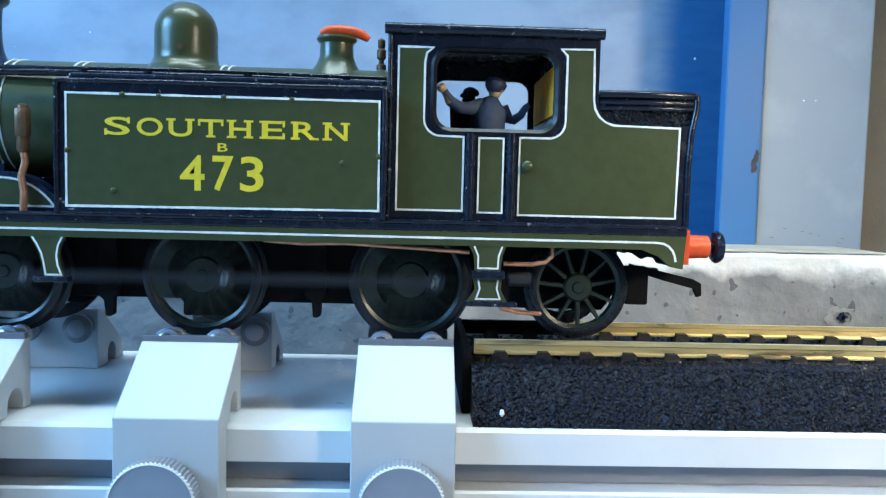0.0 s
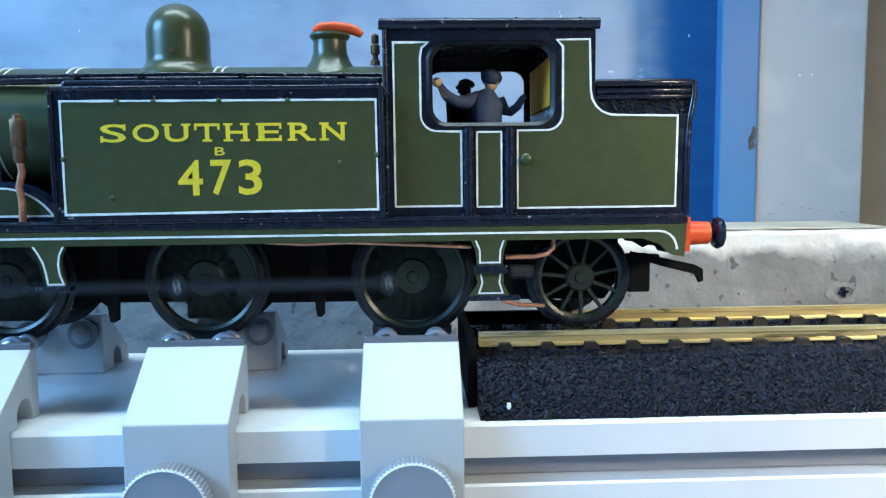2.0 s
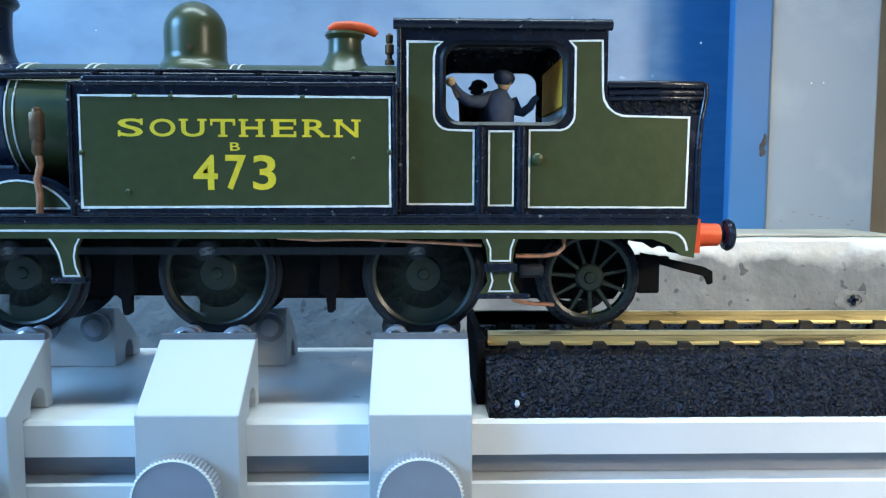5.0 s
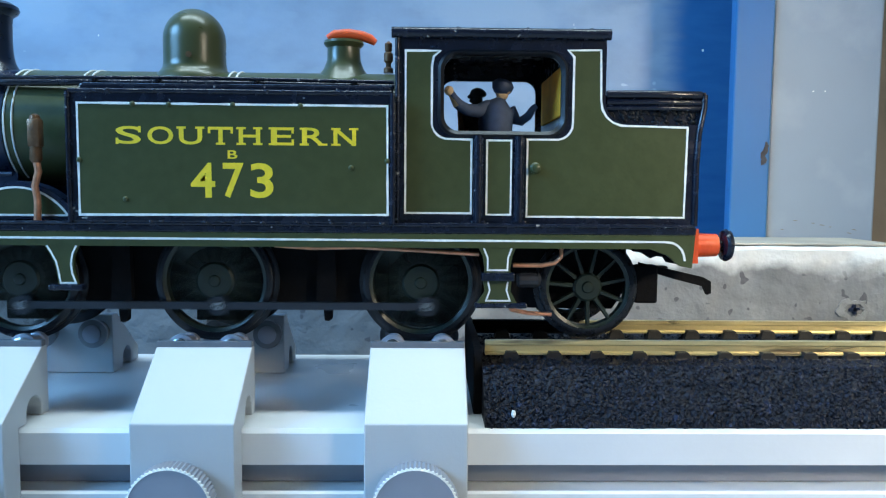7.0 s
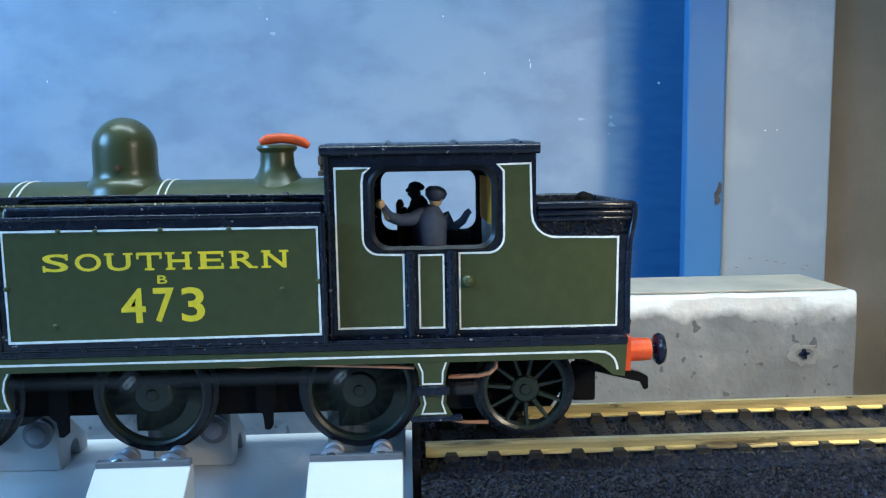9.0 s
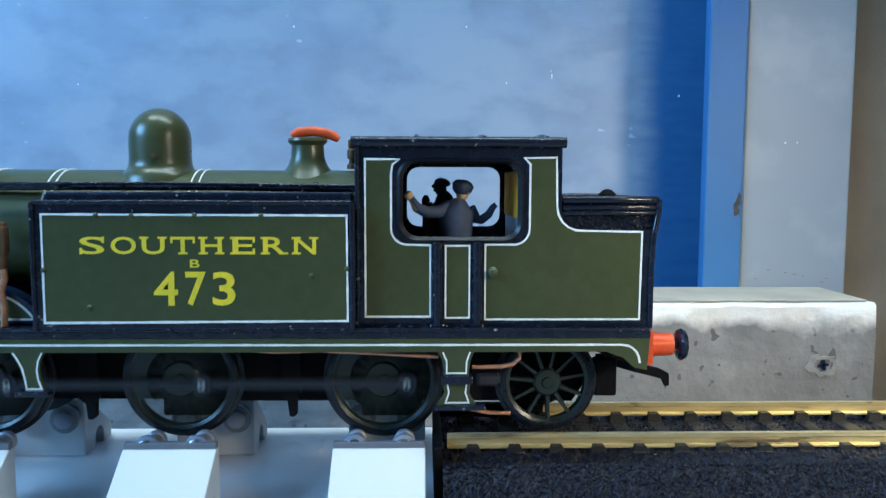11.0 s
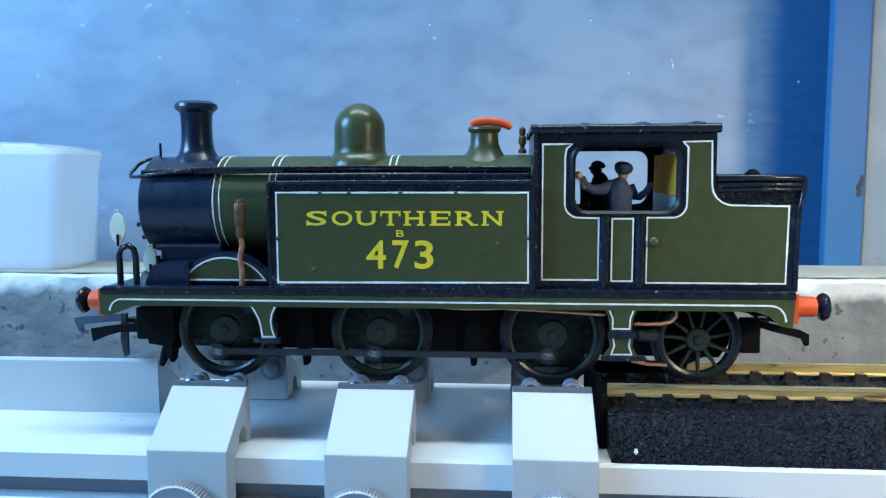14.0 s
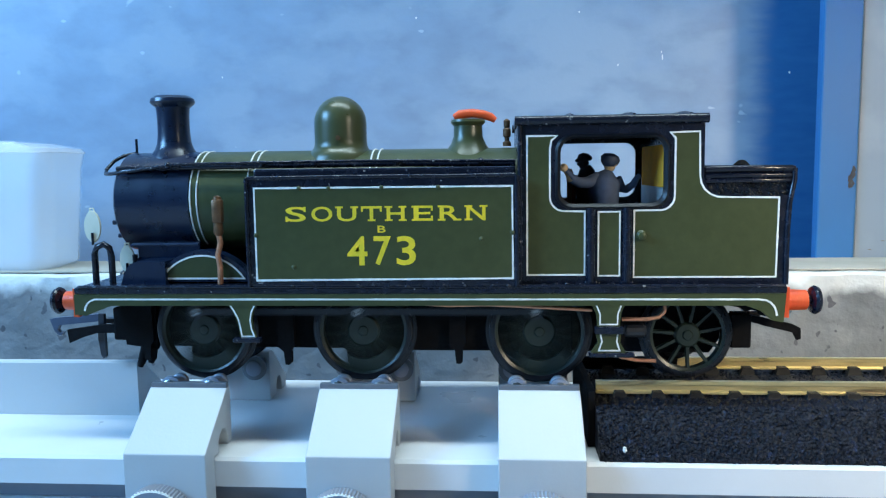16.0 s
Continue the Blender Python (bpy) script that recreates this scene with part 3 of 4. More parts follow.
def spoked_wheel(loco, cx, cz, side, r, spokes, name, crank=False):
    """One wheel: tyre with flange, spokes, hub; side -1 is the near side."""
    y = 8.6 * side
    at = (cx, y, cz)
    def yy(d):
        return y + side * d
    bm = B()
    prof = [(r - 1.15, 1.4), (r - 0.3, 1.4), (r, 1.15), (r + 0.02, -0.6), (r + 0.8, -0.8), (r + 0.75, -1.3), (r - 1.15, -1.3)]
    ring_loft(bm, [[(cx + p * math.cos(2 * math.pi * i / 48), yy(d), cz + p * math.sin(2 * math.pi * i / 48)) for i in range(48)] for p, d in prof], closed=True)
    wheel = part(name, bm, TYRE, loco, "blackened steel tyre", at=at, smooth=40)
    bm = B()
    for i in range(spokes):
        a = 2 * math.pi * (i + 0.35) / spokes
        c, s = math.cos(a), math.sin(a)
        pts = []
        for rad, w in ((1.8, 0.55), (r - 1.2, 0.36)):
            pts.append([(cx + rad * c - u * s, yy(d), cz + rad * s + u * c) for u, d in ((-w, 0.0), (-w * 0.6, 0.75), (w * 0.6, 0.75), (w, 0.0), (w * 0.6, -0.6), (-w * 0.6, -0.6))])
        ring_loft(bm, pts)
    part("spokes", bm, WHEELGREEN, wheel, "dark olive spokes", at=at)
    bm = B()
    ring_loft(bm, [[(cx + p * math.cos(2 * math.pi * i / 48), yy(d), cz + p * math.sin(2 * math.pi * i / 48)) for i in range(48)] for p, d in ((r - 1.75, 0.9), (r - 1.1, 1.25), (r - 1.1, -1.0), (r - 1.75, -0.9))], closed=True)
    part("rim", bm, WHEELGREEN, wheel, "dark olive rim", at=at, smooth=40)
    bm = B()
    h = 2.6 if not crank else 3.4
    lathe(bm, [(h, -1.0), (h, 0.9), (h - 0.4, 1.25), (1.1, 1.3), (0.9, 1.55), (0.3, 1.6)], (0, 0, 0), "y", 24)
    for v in bm.verts:
        v.co = Vector((cx + v.co.x, y + side * v.co.y, cz + v.co.z))
    part("hub", bm, WHEELGREEN, wheel, "olive hub", at=at, smooth=35)
    if crank:
        bm = B()
        inner = r - 4.2
        outline = [((r - 1.7) * math.cos(radians(a)), (r - 1.7) * math.sin(radians(a))) for a in range(50, 131, 10)] + [(inner * math.cos(radians(a)), inner * math.sin(radians(a))) for a in range(130, 49, -16)]
        prism(bm, [(cx + px_, cz + pz_) for px_, pz_ in outline], "y", yy(0.2), yy(1.1))
        part("balance_weight", bm, WHEELGREEN, wheel, at=at)
        bm = B()
        lathe(bm, [(1.6, 0.9), (1.6, 1.7), (0.9, 1.75), (0.9, 3.3), (0.3, 3.4)], (0, 0, 0), "y", 16)
        for v in bm.verts:
            v.co = Vector((cx + v.co.x, y + side * v.co.y, cz - CRANK + v.co.z))
        part("crank_pin", bm, TYRE, wheel, "bright crank pin", at=at, smooth=35)
    return wheel


def locomotive():
    L = thing("model_locomotive", (-25, 0, 40), "olive green lined model tank locomotive with yellow lettering", "model locomotive")
    YT, YC, YV = 15.5, 13.0, 15.2
    # footplate and frames
    part("footplate", box(B(), -98, 46.4, -YV, YV, 58.9, 60.3, 0.3), BLACK, L, "black footplate")
    for s in (-1, 1):
        va = [(-98, 58.9), (-98, 54.6), (-95.5, 54.4), (-92.5, 55.6), (-90, 56.5), (38.5, 56.5), (41.5, 55.4), (43.6, 53.6), (45.8, 53.2), (46.2, 58.9)]
        v = part("valance", prism(B(), va, "y", s * YV, s * (YV - 0.9)), OLIVE, L, "olive valance with a white line")
        if s < 0:
            part("lining", ribbon(B(), [(-95.8, 55.4), (-95.6, 56.2), (-95.2, 56.9), (-94.5, 57.5), (-93.6, 57.85), (41.0, 57.75), (42.3, 57.6), (43.2, 57.15), (43.9, 56.4), (44.3, 55.5), (44.5, 54.5)], -YV, 0.36, closed=False, wobble=0.16), LINE, v, "white lining")
        part("angle_bead", tube(B(), [(-97, s * (YV - 0.1), 60.4), (46, s * (YV - 0.1), 60.4)], 0.35, 8), BLACK, L)
        part("frame_plate", prism(B(), [(-91, 59), (-91, 50), (-84, 46), (34, 45), (36, 48), (36.5, 56), (36.5, 59)], "y", s * 6.4, s * 5.6), SOOT, L, "black frame plate")
    part("motor_block", box(B(), -62, -8, -5.5, 5.5, 45.5, 59, 0.6), SOOT, L, "black keeper block")
    part("ashpan", box(B(), -34, -7, -6.9, 6.9, 45.2, 58, 0.6), SOOT, L)
    for x, z in ((-54.6, 42.6), (-18.0, 43.0), (-85.5, 43.5)):
        part("brake_hanger", prism(B(), [(x - 1.6, 57), (x + 1.4, 57), (x + 1.6, z + 4.2), (x + 0.9, z + 3.2), (x + 0.8, z + 0.3), (x + 0.3, z - 0.1), (x - 0.5, z), (x - 0.8, z + 2.8), (x - 2.0, z + 3.8)], "y", -8.9, -7.3), SOOT, L, "black brake hanger")
    part("front_guard", prism(B(), [(-91.5, 56), (-83.5, 56), (-83.5, 45.6), (-85.0, 45.0), (-86.0, 46.0), (-90.4, 46.6)], "y", -8.0, -6.8), SOOT, L, "black front guard")
    part("guard_foot", tube(B(), [(-86.6, -7.4, 46.4), (-87.2, -7.4, 43.4), (-87.9, -7.4, 41.6)], [0.8, 1.0, 0.6], 10), SOOT, L, smooth=60)
    part("guard_foot", tube(B(), [(-84.6, -7.6, 46), (-85.0, -7.6, 43.6), (-85.4, -7.6, 42.6)], [0.9, 1.0, 0.6], 10), SOOT, L, smooth=60)
    part("rear_guard", box(B(), 38.0, 42.2, -7.6, -4.8, 46.2, 53.2, 0.4), SOOT, L)
    # buffer beams and buffers
    for x0, x1 in ((-98.6, -97.4), (45.8, 47.0)):
        part("buffer_beam", prism(B(), [(-14.6, 54.0), (-14.6, 60), (14.6, 60), (14.6, 54.0), (8.5, 54.2), (7.6, 55.8), (-7.6, 55.8), (-8.5, 54.2)], "x", x0, x1), RED, L, "red buffer beam")
    for s in (-1, 1):
        for xb, d in ((47.0, 1), (-97.5, -1)):
            bm = B()
            lathe(bm, [(2.7, -0.2), (2.7, 0.2), (2.15, 0.25), (2.0, 4.2), (1.85, 4.3)], (0, 0, 0), "x", 24)
            for v in bm.verts:
                v.co = Vector((xb + d * v.co.x, s * 11.4 + v.co.y, 57.0 + v.co.z))
            bf = part("buffer", bm, RED, L, "red buffer stock", smooth=35)
            bm = B()
            lathe(bm, [(1.0, 4.1), (1.0, 5.0), (2.6, 5.4), (2.9, 5.9), (2.6, 6.6), (1.2, 6.95), (0.2, 7.0)], (0, 0, 0), "x", 24)
            for v in bm.verts:
                v.co = Vector((xb + d * v.co.x, s * 11.4 + v.co.y, 57.0 + v.co.z))
            part("buffer_head", bm, BLACK, bf, "black buffer head", smooth=35)
    # boiler, smokebox, mountings
    part("boiler", lathe(B(), [(10.6, -74), (10.6, -5.7)], (0, 0, 77.5), "x", 64), OLIVE, L, "olive boiler", smooth=35)
    part("smokebox", lathe(B(), [(2.0, -92.4), (6.0, -91.9), (8.4, -91.0), (9.0, -90.6), (10.2, -90.5), (10.75, -90.0), (10.75, -74.2), (10.4, -74.0)], (0, 0, 77.4), "x", 64), SMOKE, L, "satin black smokebox", smooth=25)
    for x in (-73.7, -72.3, -61.6, -60.2, -36.0, -34.6):
        bm = B()
        pts = []
        for i in range(41):
            a = radians(-150 + 300 * i / 40)
            pts.append((x, 10.66 * math.sin(a), 77.5 + 10.66 * math.cos(a)))
        tube(bm, pts, 0.18, 6)
        part("boiler_line", bm, LINE, L, "white boiler band line")
    for i in range(7):
        a = radians(205 + 22 * i)
        part("door_dart", lathe(B(), [(0.5, 0), (0.4, 0.8)], (-91.4, 9.7 * math.cos(a), 77.4 + 9.7 * math.sin(a)), "x", 8), SMOKE, L)
    prof = [(5.5, -1.3), (5.0, -0.3), (4.3, 0.6), (3.85, 1.5), (3.6, 2.6), (3.45, 4.2), (3.4, 6.2), (3.45, 8.4), (3.55, 9.5), (3.6, 9.9), (4.5, 10.6), (4.78, 11.1), (4.6, 11.8), (3.7, 12.4), (2.6, 12.4), (2.5, 9.0)]
    part("chimney", lathe(B(), prof, (-80.9, 0, 88.0), "z", 48), SMOKE, L, "satin black chimney", smooth=40)
    prof = [(7.7, -3.0), (7.3, -1.8), (6.95, -0.9), (6.4, -0.35), (5.95, 0.2), (5.72, 0.9), (5.65, 1.8), (5.65, 5.6)] + [(5.65 * math.cos(radians(a)), 5.6 + 5.75 * math.sin(radians(a))) for a in (12, 24, 36, 48, 60, 70, 80, 88)]
    part("dome", lathe(B(), prof, (-43.6, 0, 88.3), "z", 48), OLIVEGLOSS, L, "glossy olive dome", smooth=50)
    part("paint_chip", lathe(B(), [(0.55, -0.2), (0.5, 0.12), (0.1, 0.14)], (-43.0, -5.75, 90.5), "y", 9), BRONZE, L, "dark paint chip on the dome")
    prof = [(5.8, -2.0), (4.9, -0.7), (3.8, 0.7), (3.15, 2.3), (3.05, 4.6), (3.5, 5.0), (3.75, 5.4), (3.6, 5.9), (2.6, 6.1), (0.2, 6.1)]
    part("safety_valve_casing", lathe(B(), prof, (-15.9, 0, 88.2), "z", 36), OLIVEGLOSS, L, "olive safety valve casing", smooth=40)
    bm = B()
    tube(bm, [(-18.9, 0, 94.6), (-17.6, 0, 95.3), (-15.0, 0, 95.5), (-12.6, 0, 95.2), (-11.0, 0, 94.6), (-10.0, 0, 93.9)], [0.7, 0.95, 0.95, 0.95, 0.9, 0.6], 12)
    part("valve_lever", bm, RED, L, "orange-red valve lever", smooth=60)
    prof = [(0.9, -0.8), (0.9, 0), (0.5, 0.3), (0.5, 1.0), (0.85, 1.3), (0.85, 2.8), (0.5, 3.1), (0.7, 3.4), (0.7, 4.6), (0.2, 5.0)]
    part("whistle", lathe(B(), prof, (-7.6, 0, 89.2), "z", 14), BRONZE, L, "bronze whistle", smooth=35)
    # saddle and running gear cover under the smokebox
    sad = [(-8.5, 60.3), (8.5, 60.3), (8.3, 64.6), (6.9, 65.6), (6.7, 70), (-6.7, 70), (-6.9, 65.6), (-8.3, 64.6)]
    part("smokebox_saddle", prism(B(), sad, "x", -87.2, -73.5), SMOKE, L, "black smokebox saddle")
    part("saddle_edge", tube(B(), [(-88, -8.6, 68.6), (-73.4, -8.6, 68.6)], 0.4, 8), SMOKE, L)
    part("front_box", prism(B(), [(-89.8, 60.3), (-88.9, 63.0), (-87.6, 64.7), (-86.2, 65.2), (-80, 65.2), (-80, 60.3)], "y", -11.0, 11.0), SMOKE, L, "black front box")
    # splashers
    for s in (-1, 1):
        o = arc(-72.3, 55.8, 11.6, 25, 155, 18)
        sp = part("splasher", prism(B(), [(x, max(z, 60.3)) for x, z in o], "y", s * 9.8, s * 6.5), SMOKE, L, "black splasher with olive face")
        if s < 0:
            fo = [(x, z) for x, z in arc(-72.3, 55.6, 10.7, 33, 147, 16)]
            part("splasher_face", prism(B(), fo, "y", -9.95, -9.7), OLIVE, sp, "olive splasher face")
            part("lining", ribbon(B(), fo, -9.95, 0.38, wobble=0.1), LINE, sp, "white lining")
    # side tanks
    for s in (-1, 1):
        t = part("side_tank", box(B(), -60.4, -6.0, min(s * YT, s * 7), max(s * YT, s * 7), 60.4, 82.7, 0.45, 3), BLACK, L, "black-edged side tank")
        fy = s * YT
        part("tank_panel", box(B(), -58.6, -6.9, min(fy, fy + s * 0.06), max(fy, fy + s * 0.06), 61.9, 80.4), OLIVE, t, "olive tank side panel")
        if s < 0:
            part("lining", ribbon(B(), [(-58.7, 61.8), (-6.8, 62.1), (-6.9, 80.4), (-58.7, 80.5)], -YT, 0.37, wobble=0.22, thick=0.14), LINE, t, "hand-painted white lining")
            for x, z in ((-43.5, 80.3), (-32.8, 80.4), (-21.5, 80.3), (-6.9, 71.2), (-58.6, 71.0), (-49.5, 80.4), (-13, 70.0), (-51, 64.5)):
                bm = B()
                lathe(bm, [(0.5, 0), (0.42, -0.25), (0.2, -0.4)], (x, -YT, z), "y", 10)
                part("rivet", bm, OLIVE, t, smooth=60)
            letters(t, -YT - 0.06)
        for k in range(16):
            x = -57 + 3.1 * k + random.uniform(-0.8, 0.8)
            bm = B()
            bmesh.ops.create_icosphere(bm, subdivisions=2, radius=0.35, matrix=pose(x, s * (YT - 0.2), 60.7) @ Matrix.Diagonal((1.4, 1, 0.7, 1)))
            part("paint_lump", bm, BLACK, t, smooth=60)
    for s in (-1, 1):
        part("tank_bead", tube(B(), [(-6.0, s * (YT + 0.05), 60.6), (-5.9, s * (YT + 0.1), 72), (-6.0, s * (YT + 0.05), 82.5)], 0.5, 10), BLACK, L, "black vertical beading", smooth=60)
        part("tank_bead", tube(B(), [(-60.3, s * (YT + 0.02), 60.6), (-60.35, s * (YT + 0.08), 70), (-60.3, s * (YT + 0.02), 82.5)], 0.42, 10), BLACK, L, "black vertical beading", smooth=60)
        part("tank_top_bead", tube(B(), [(-60.2, s * (YT - 0.15), 82.5), (-40, s * (YT - 0.1), 82.6), (-20, s * (YT - 0.15), 82.5), (-6.2, s * (YT - 0.1), 82.6)], 0.42, 10), BLACK, L, "black beading along the tank top", smooth=60)
        part("cab_front_bead", tube(B(), [(-5.3, s * (YC + 0.05), 60.6), (-5.25, s * (YC + 0.1), 78), (-5.3, s * (YC + 0.05), 92.2)], 0.45, 10), BLACK, L, "black cab corner beading", smooth=60)
        bm = B()
        for k in range(40):
            x, z = random.choice(((random.uniform(-59, -8), 82.7), (random.uniform(-59, 44), 60.6), (-6.0, random.uniform(61, 82)), (-60.3, random.uniform(61, 82))))
            if x > -6:
                z, yy = 60.6, YC + 0.2
            else:
                yy = YT + 0.1
            bmesh.ops.create_icosphere(bm, subdivisions=1, radius=random.uniform(0.15, 0.4), matrix=pose(x, s * yy, z) @ Matrix.Diagonal((1.6, 1, 0.8, 1)))
        tagged(part("thick_paint", bm, BLACK, L, "lumps of thick black paint", smooth=60), kind="stuff")
    part("tank_top_plate", box(B(), -59.8, -6.2, -12.4, -8.6, 82.5, 84.3, 0.5, 2), BLACK, L, "black raised tank top")
    part("tank_top_pipe", tube(B(), [(-90, -8.6, 84.6), (-60, -9.2, 84.9), (-30, -9.4, 84.9), (-6, -9.4, 84.6)], 0.62, 10), BLACK, L, "black pipe along the boiler", smooth=60)
    part("handrail", tube(B(), [(-76.0, -9.4, 85.0), (-88, -9.2, 84.2), (-92.0, -7.5, 83.6), (-94.2, -5.4, 83.6), (-94.7, -4.2, 84.5), (-93.6, -2.6, 86.4), (-92.2, -1, 87.5), (-90, 1, 88.1)], 0.4, 8), BLACK, L, "black handrail", smooth=60)
    part("handrail", tube(B(), [(-90, -10.2, 83.6), (-76, -10.9, 85.4), (-40, -11.2, 85.6), (-6, -11.2, 85.2)], 0.33, 8), BLACK, L, "black handrail", smooth=60)
    for x in (-78, -58, -47, -30, -13):
        bm = B()
        bmesh.ops.create_icosphere(bm, subdivisions=2, radius=0.75, matrix=pose(x, -10.6, 85.2))
        part("handrail_knob", bm, BLACK, L, smooth=60)
    part("lamp_iron", tube(B(), [(-89.6, 0, 88.0), (-89.6, 0, 91.2)], 0.3, 6), BLACK, L)
    # pump with copper pipe in front of the tank
    bm = B()
    box(bm, -69.3, -67.1, -11.6, -9.6, 73.2, 78.2, 0.45)
    lathe(bm, [(0.75, 70.6), (1.05, 71.2), (0.95, 73.4)], (-68.2, -10.6, 0), "z", 14)
    lathe(bm, [(0.9, 78.0), (0.8, 78.7), (0.3, 79.0)], (-68.2, -10.6, 0), "z", 14)
    p = part("pump", bm, BRONZE, L, "brown bronze pump", smooth=40)
    part("pump_pipe", tube(B(), [(-68.2, -10.6, 71), (-67.8, -10.8, 69), (-68.5, -10.8, 66.5), (-68.0, -11, 64), (-68.1, -11, 60.4)], 0.62, 10), COPPER, p, "bare copper pipe", smooth=60)
    # cab
    cab_out = [(-5.7, 60.4), (46.6, 60.4), (46.6, 71), (47.0, 77.9), (34.2, 78.2)] + [(34.2 - 3.6 * math.sin(radians(a)), 81.8 - 3.6 * math.cos(radians(a))) for a in (15, 30, 45, 60, 75, 90)] + [(30.6, 92.6), (-5.7, 92.6)]
    hole = rounded(2.7, 22.9, 76.6, 89.4, 2.6)
    for s in (-1, 1):
        side = part("cab_side", plate(B(), cab_out, [hole], s * YC, s * (YC - 0.8)), BLACK, L, "black-edged cab and bunker side")
        y0 = s * (YC + 0.06)
        pl = [(-3.9, 62.4), (7.5, 62.4), (7.5, 75.1), (3.6, 75.2)] + arc(3.4, 78.0, 2.8, 262, 180, 5) + [(0.6, 87.6), (0.9, 89.2), (2.0, 90.1), (-3.9, 90.1)]
        pr = [(17.2, 61.9), (44.75, 61.9), (44.95, 77.5), (34.2, 77.7)] + [(34.0 - 4.2 * math.sin(radians(a)), 81.9 - 4.2 * math.cos(radians(a))) for a in (10, 30, 50, 70, 90)] + [(29.6, 90.5), (24.0, 90.4), (25.0, 89.3), (25.0, 78.2)] + arc(22.2, 78.0, 2.8, 0, -82, 5) + [(17.2, 75.2)]
        pd = [(10.2, 62.2), (14.4, 62.2), (14.4, 75.0), (10.2, 75.0)]
        for poly in (pl, pr, pd):
            part("cab_panel", plate(B(), poly, [], s * YC, y0), OLIVE, side, "olive panel")
            if s < 0:
                part("lining", ribbon(B(), poly, -YC, 0.35, wobble=0.16, thick=0.14), LINE, side, "white lining")
        bm = B()
        ro = rounded(1.6, 24.0, 75.5, 90.4, 3.4)
        ri = rounded(2.7, 22.9, 76.6, 89.4, 2.6)
        rm = rounded(2.1, 23.5, 76.0, 89.95, 3.0)
        ring_loft(bm, [[(x, s * YC, z) for x, z in ro], [(x, s * (YC + 0.5), z) for x, z in rm], [(x, s * YC, z) for x, z in ri], [(x, s * (YC - 0.9), z) for x, z in ri]], caps=False)
        part("window_rim", bm, RIMBLACK, side, "black raised window rim", smooth=50)
        for x in (8.7, 15.8):
            part("door_pillar", tube(B(), [(x, s * (YC + 0.2), 60.5), (x, s * (YC + 0.2), 75.8)], 0.85, 12), BLACK, side, "black upright handrail", smooth=60)
            part("pillar_foot", box(B(), x - 1.3, x + 1.3, s * YC - 0.9, s * YC + 0.9, 60.3, 61.2, 0.3), BLACK, side)
        if s < 0:
            part("door_handle", lathe(B(), [(1.0, -0.1), (1.0, -0.5), (0.7, -0.8), (0.7, -1.4), (0.2, -1.6)], (18.6, -YC, 70.3), "y", 14), OLIVE, side, "small olive knob", smooth=35)
        part("bunker_bead", tube(B(), [(46.7, s * YC, 60.4), (46.7, s * YC, 71), (47.0, s * (YC - 0.1), 76.5), (47.5, s * (YC - 0.2), 79.2), (47.9, s * (YC - 0.4), 81.0), (47.9, s * (YC - 0.4), 83.2)], 0.55, 10), BLACK, L, smooth=60)
        for z, r in ((83.1, 0.72), (81.8, 0.55), (80.8, 0.5)):
            part("coal_rail", tube(B(), [(30.9, s * (YC - 0.55), z), (39, s * (YC - 0.5), z + 0.08), (47.2, s * (YC - 0.5), z), (47.5, s * (YC - 1.1), z)], r, 10), BLACK, L, "black coal rail", smooth=60)
        bm = B()
        for k in range(90):
            m = pose(random.uniform(31.4, 47.0), s * (YC - 0.85), random.uniform(77.9, 80.4), random.uniform(0, 90), random.uniform(0, 90))
            bmesh.ops.create_icosphere(bm, subdivisions=1, radius=random.uniform(0.25, 0.5), matrix=m @ Matrix.Diagonal((1.5, 0.7, 0.8, 1)))
        tagged(part("coal_dust", bm, RIMBLACK, L, "lumpy black paint below the rails", smooth=60), kind="stuff")
        part("coal_rail_plate", box(B(), 30.7, 47.0, min(s * (YC - 1.5), s * (YC - 0.9)), max(s * (YC - 1.5), s * (YC - 0.9)), 77.0, 83.0, 0.1), BLACK, L)
    part("cab_front", box(B(), -5.7, -4.8, -12.2, 12.2, 60.4, 92.4), BLACK, L, "black cab front")
    part("cab_back", box(B(), 24.9, 30.5, -12.15, 12.15, 81.4, 92.4), BLACK, L, "black cab back")
    part("cab_inner_back", box(B(), 23.2, 23.8, -11.0, 6.0, 79.6, 88.2, 0.1), TAN, L, "cream-brown cab lining")
    part("cab_locker", box(B(), 23.9, 29.5, -11.9, 10.4, 62.1, 81.2, 0.2), PALEGREY, L, "pale grey cab locker")
    part("bunker_back", prism(B(), [(46.2, 60.4), (46.9, 60.4), (47.2, 77), (48.2, 81), (48.2, 83.6), (47.5, 83.6), (46.4, 77)], "y", -12.4, 12.4), BLACK, L, "black bunker back")
    bm = B()
    rnd = random.Random(3)
    for i in range(220):
        bmesh.ops.create_icosphere(bm, subdivisions=1, radius=rnd.uniform(0.6, 1.5), matrix=pose(rnd.uniform(31.5, 46), rnd.uniform(-12, 12), rnd.uniform(79.5, 82.3), rnd.uniform(0, 90), rnd.uniform(0, 90)))
    tagged(part("coal", bm, SOOT, L, "heap of black coal"), kind="stuff")
    part("coal_lump", lathe(B(), [(1.9, -0.6), (1.6, 0.6), (0.8, 1.3), (0.2, 1.5)], (41.0, -2, 83.3), "z", 9), SOOT, L, "rounded black lump")
    part("cab_floor", box(B(), -4.8, 29.7, -12, 12, 60.4, 62), SOOT, L, "black cab floor")
    part("backhead", lathe(B(), [(8.8, -4.8), (8.8, -1.5), (8.2, -1.0)], (0, 0, 71.0), "x", 32), SOOT, L, "black boiler backhead", smooth=35)
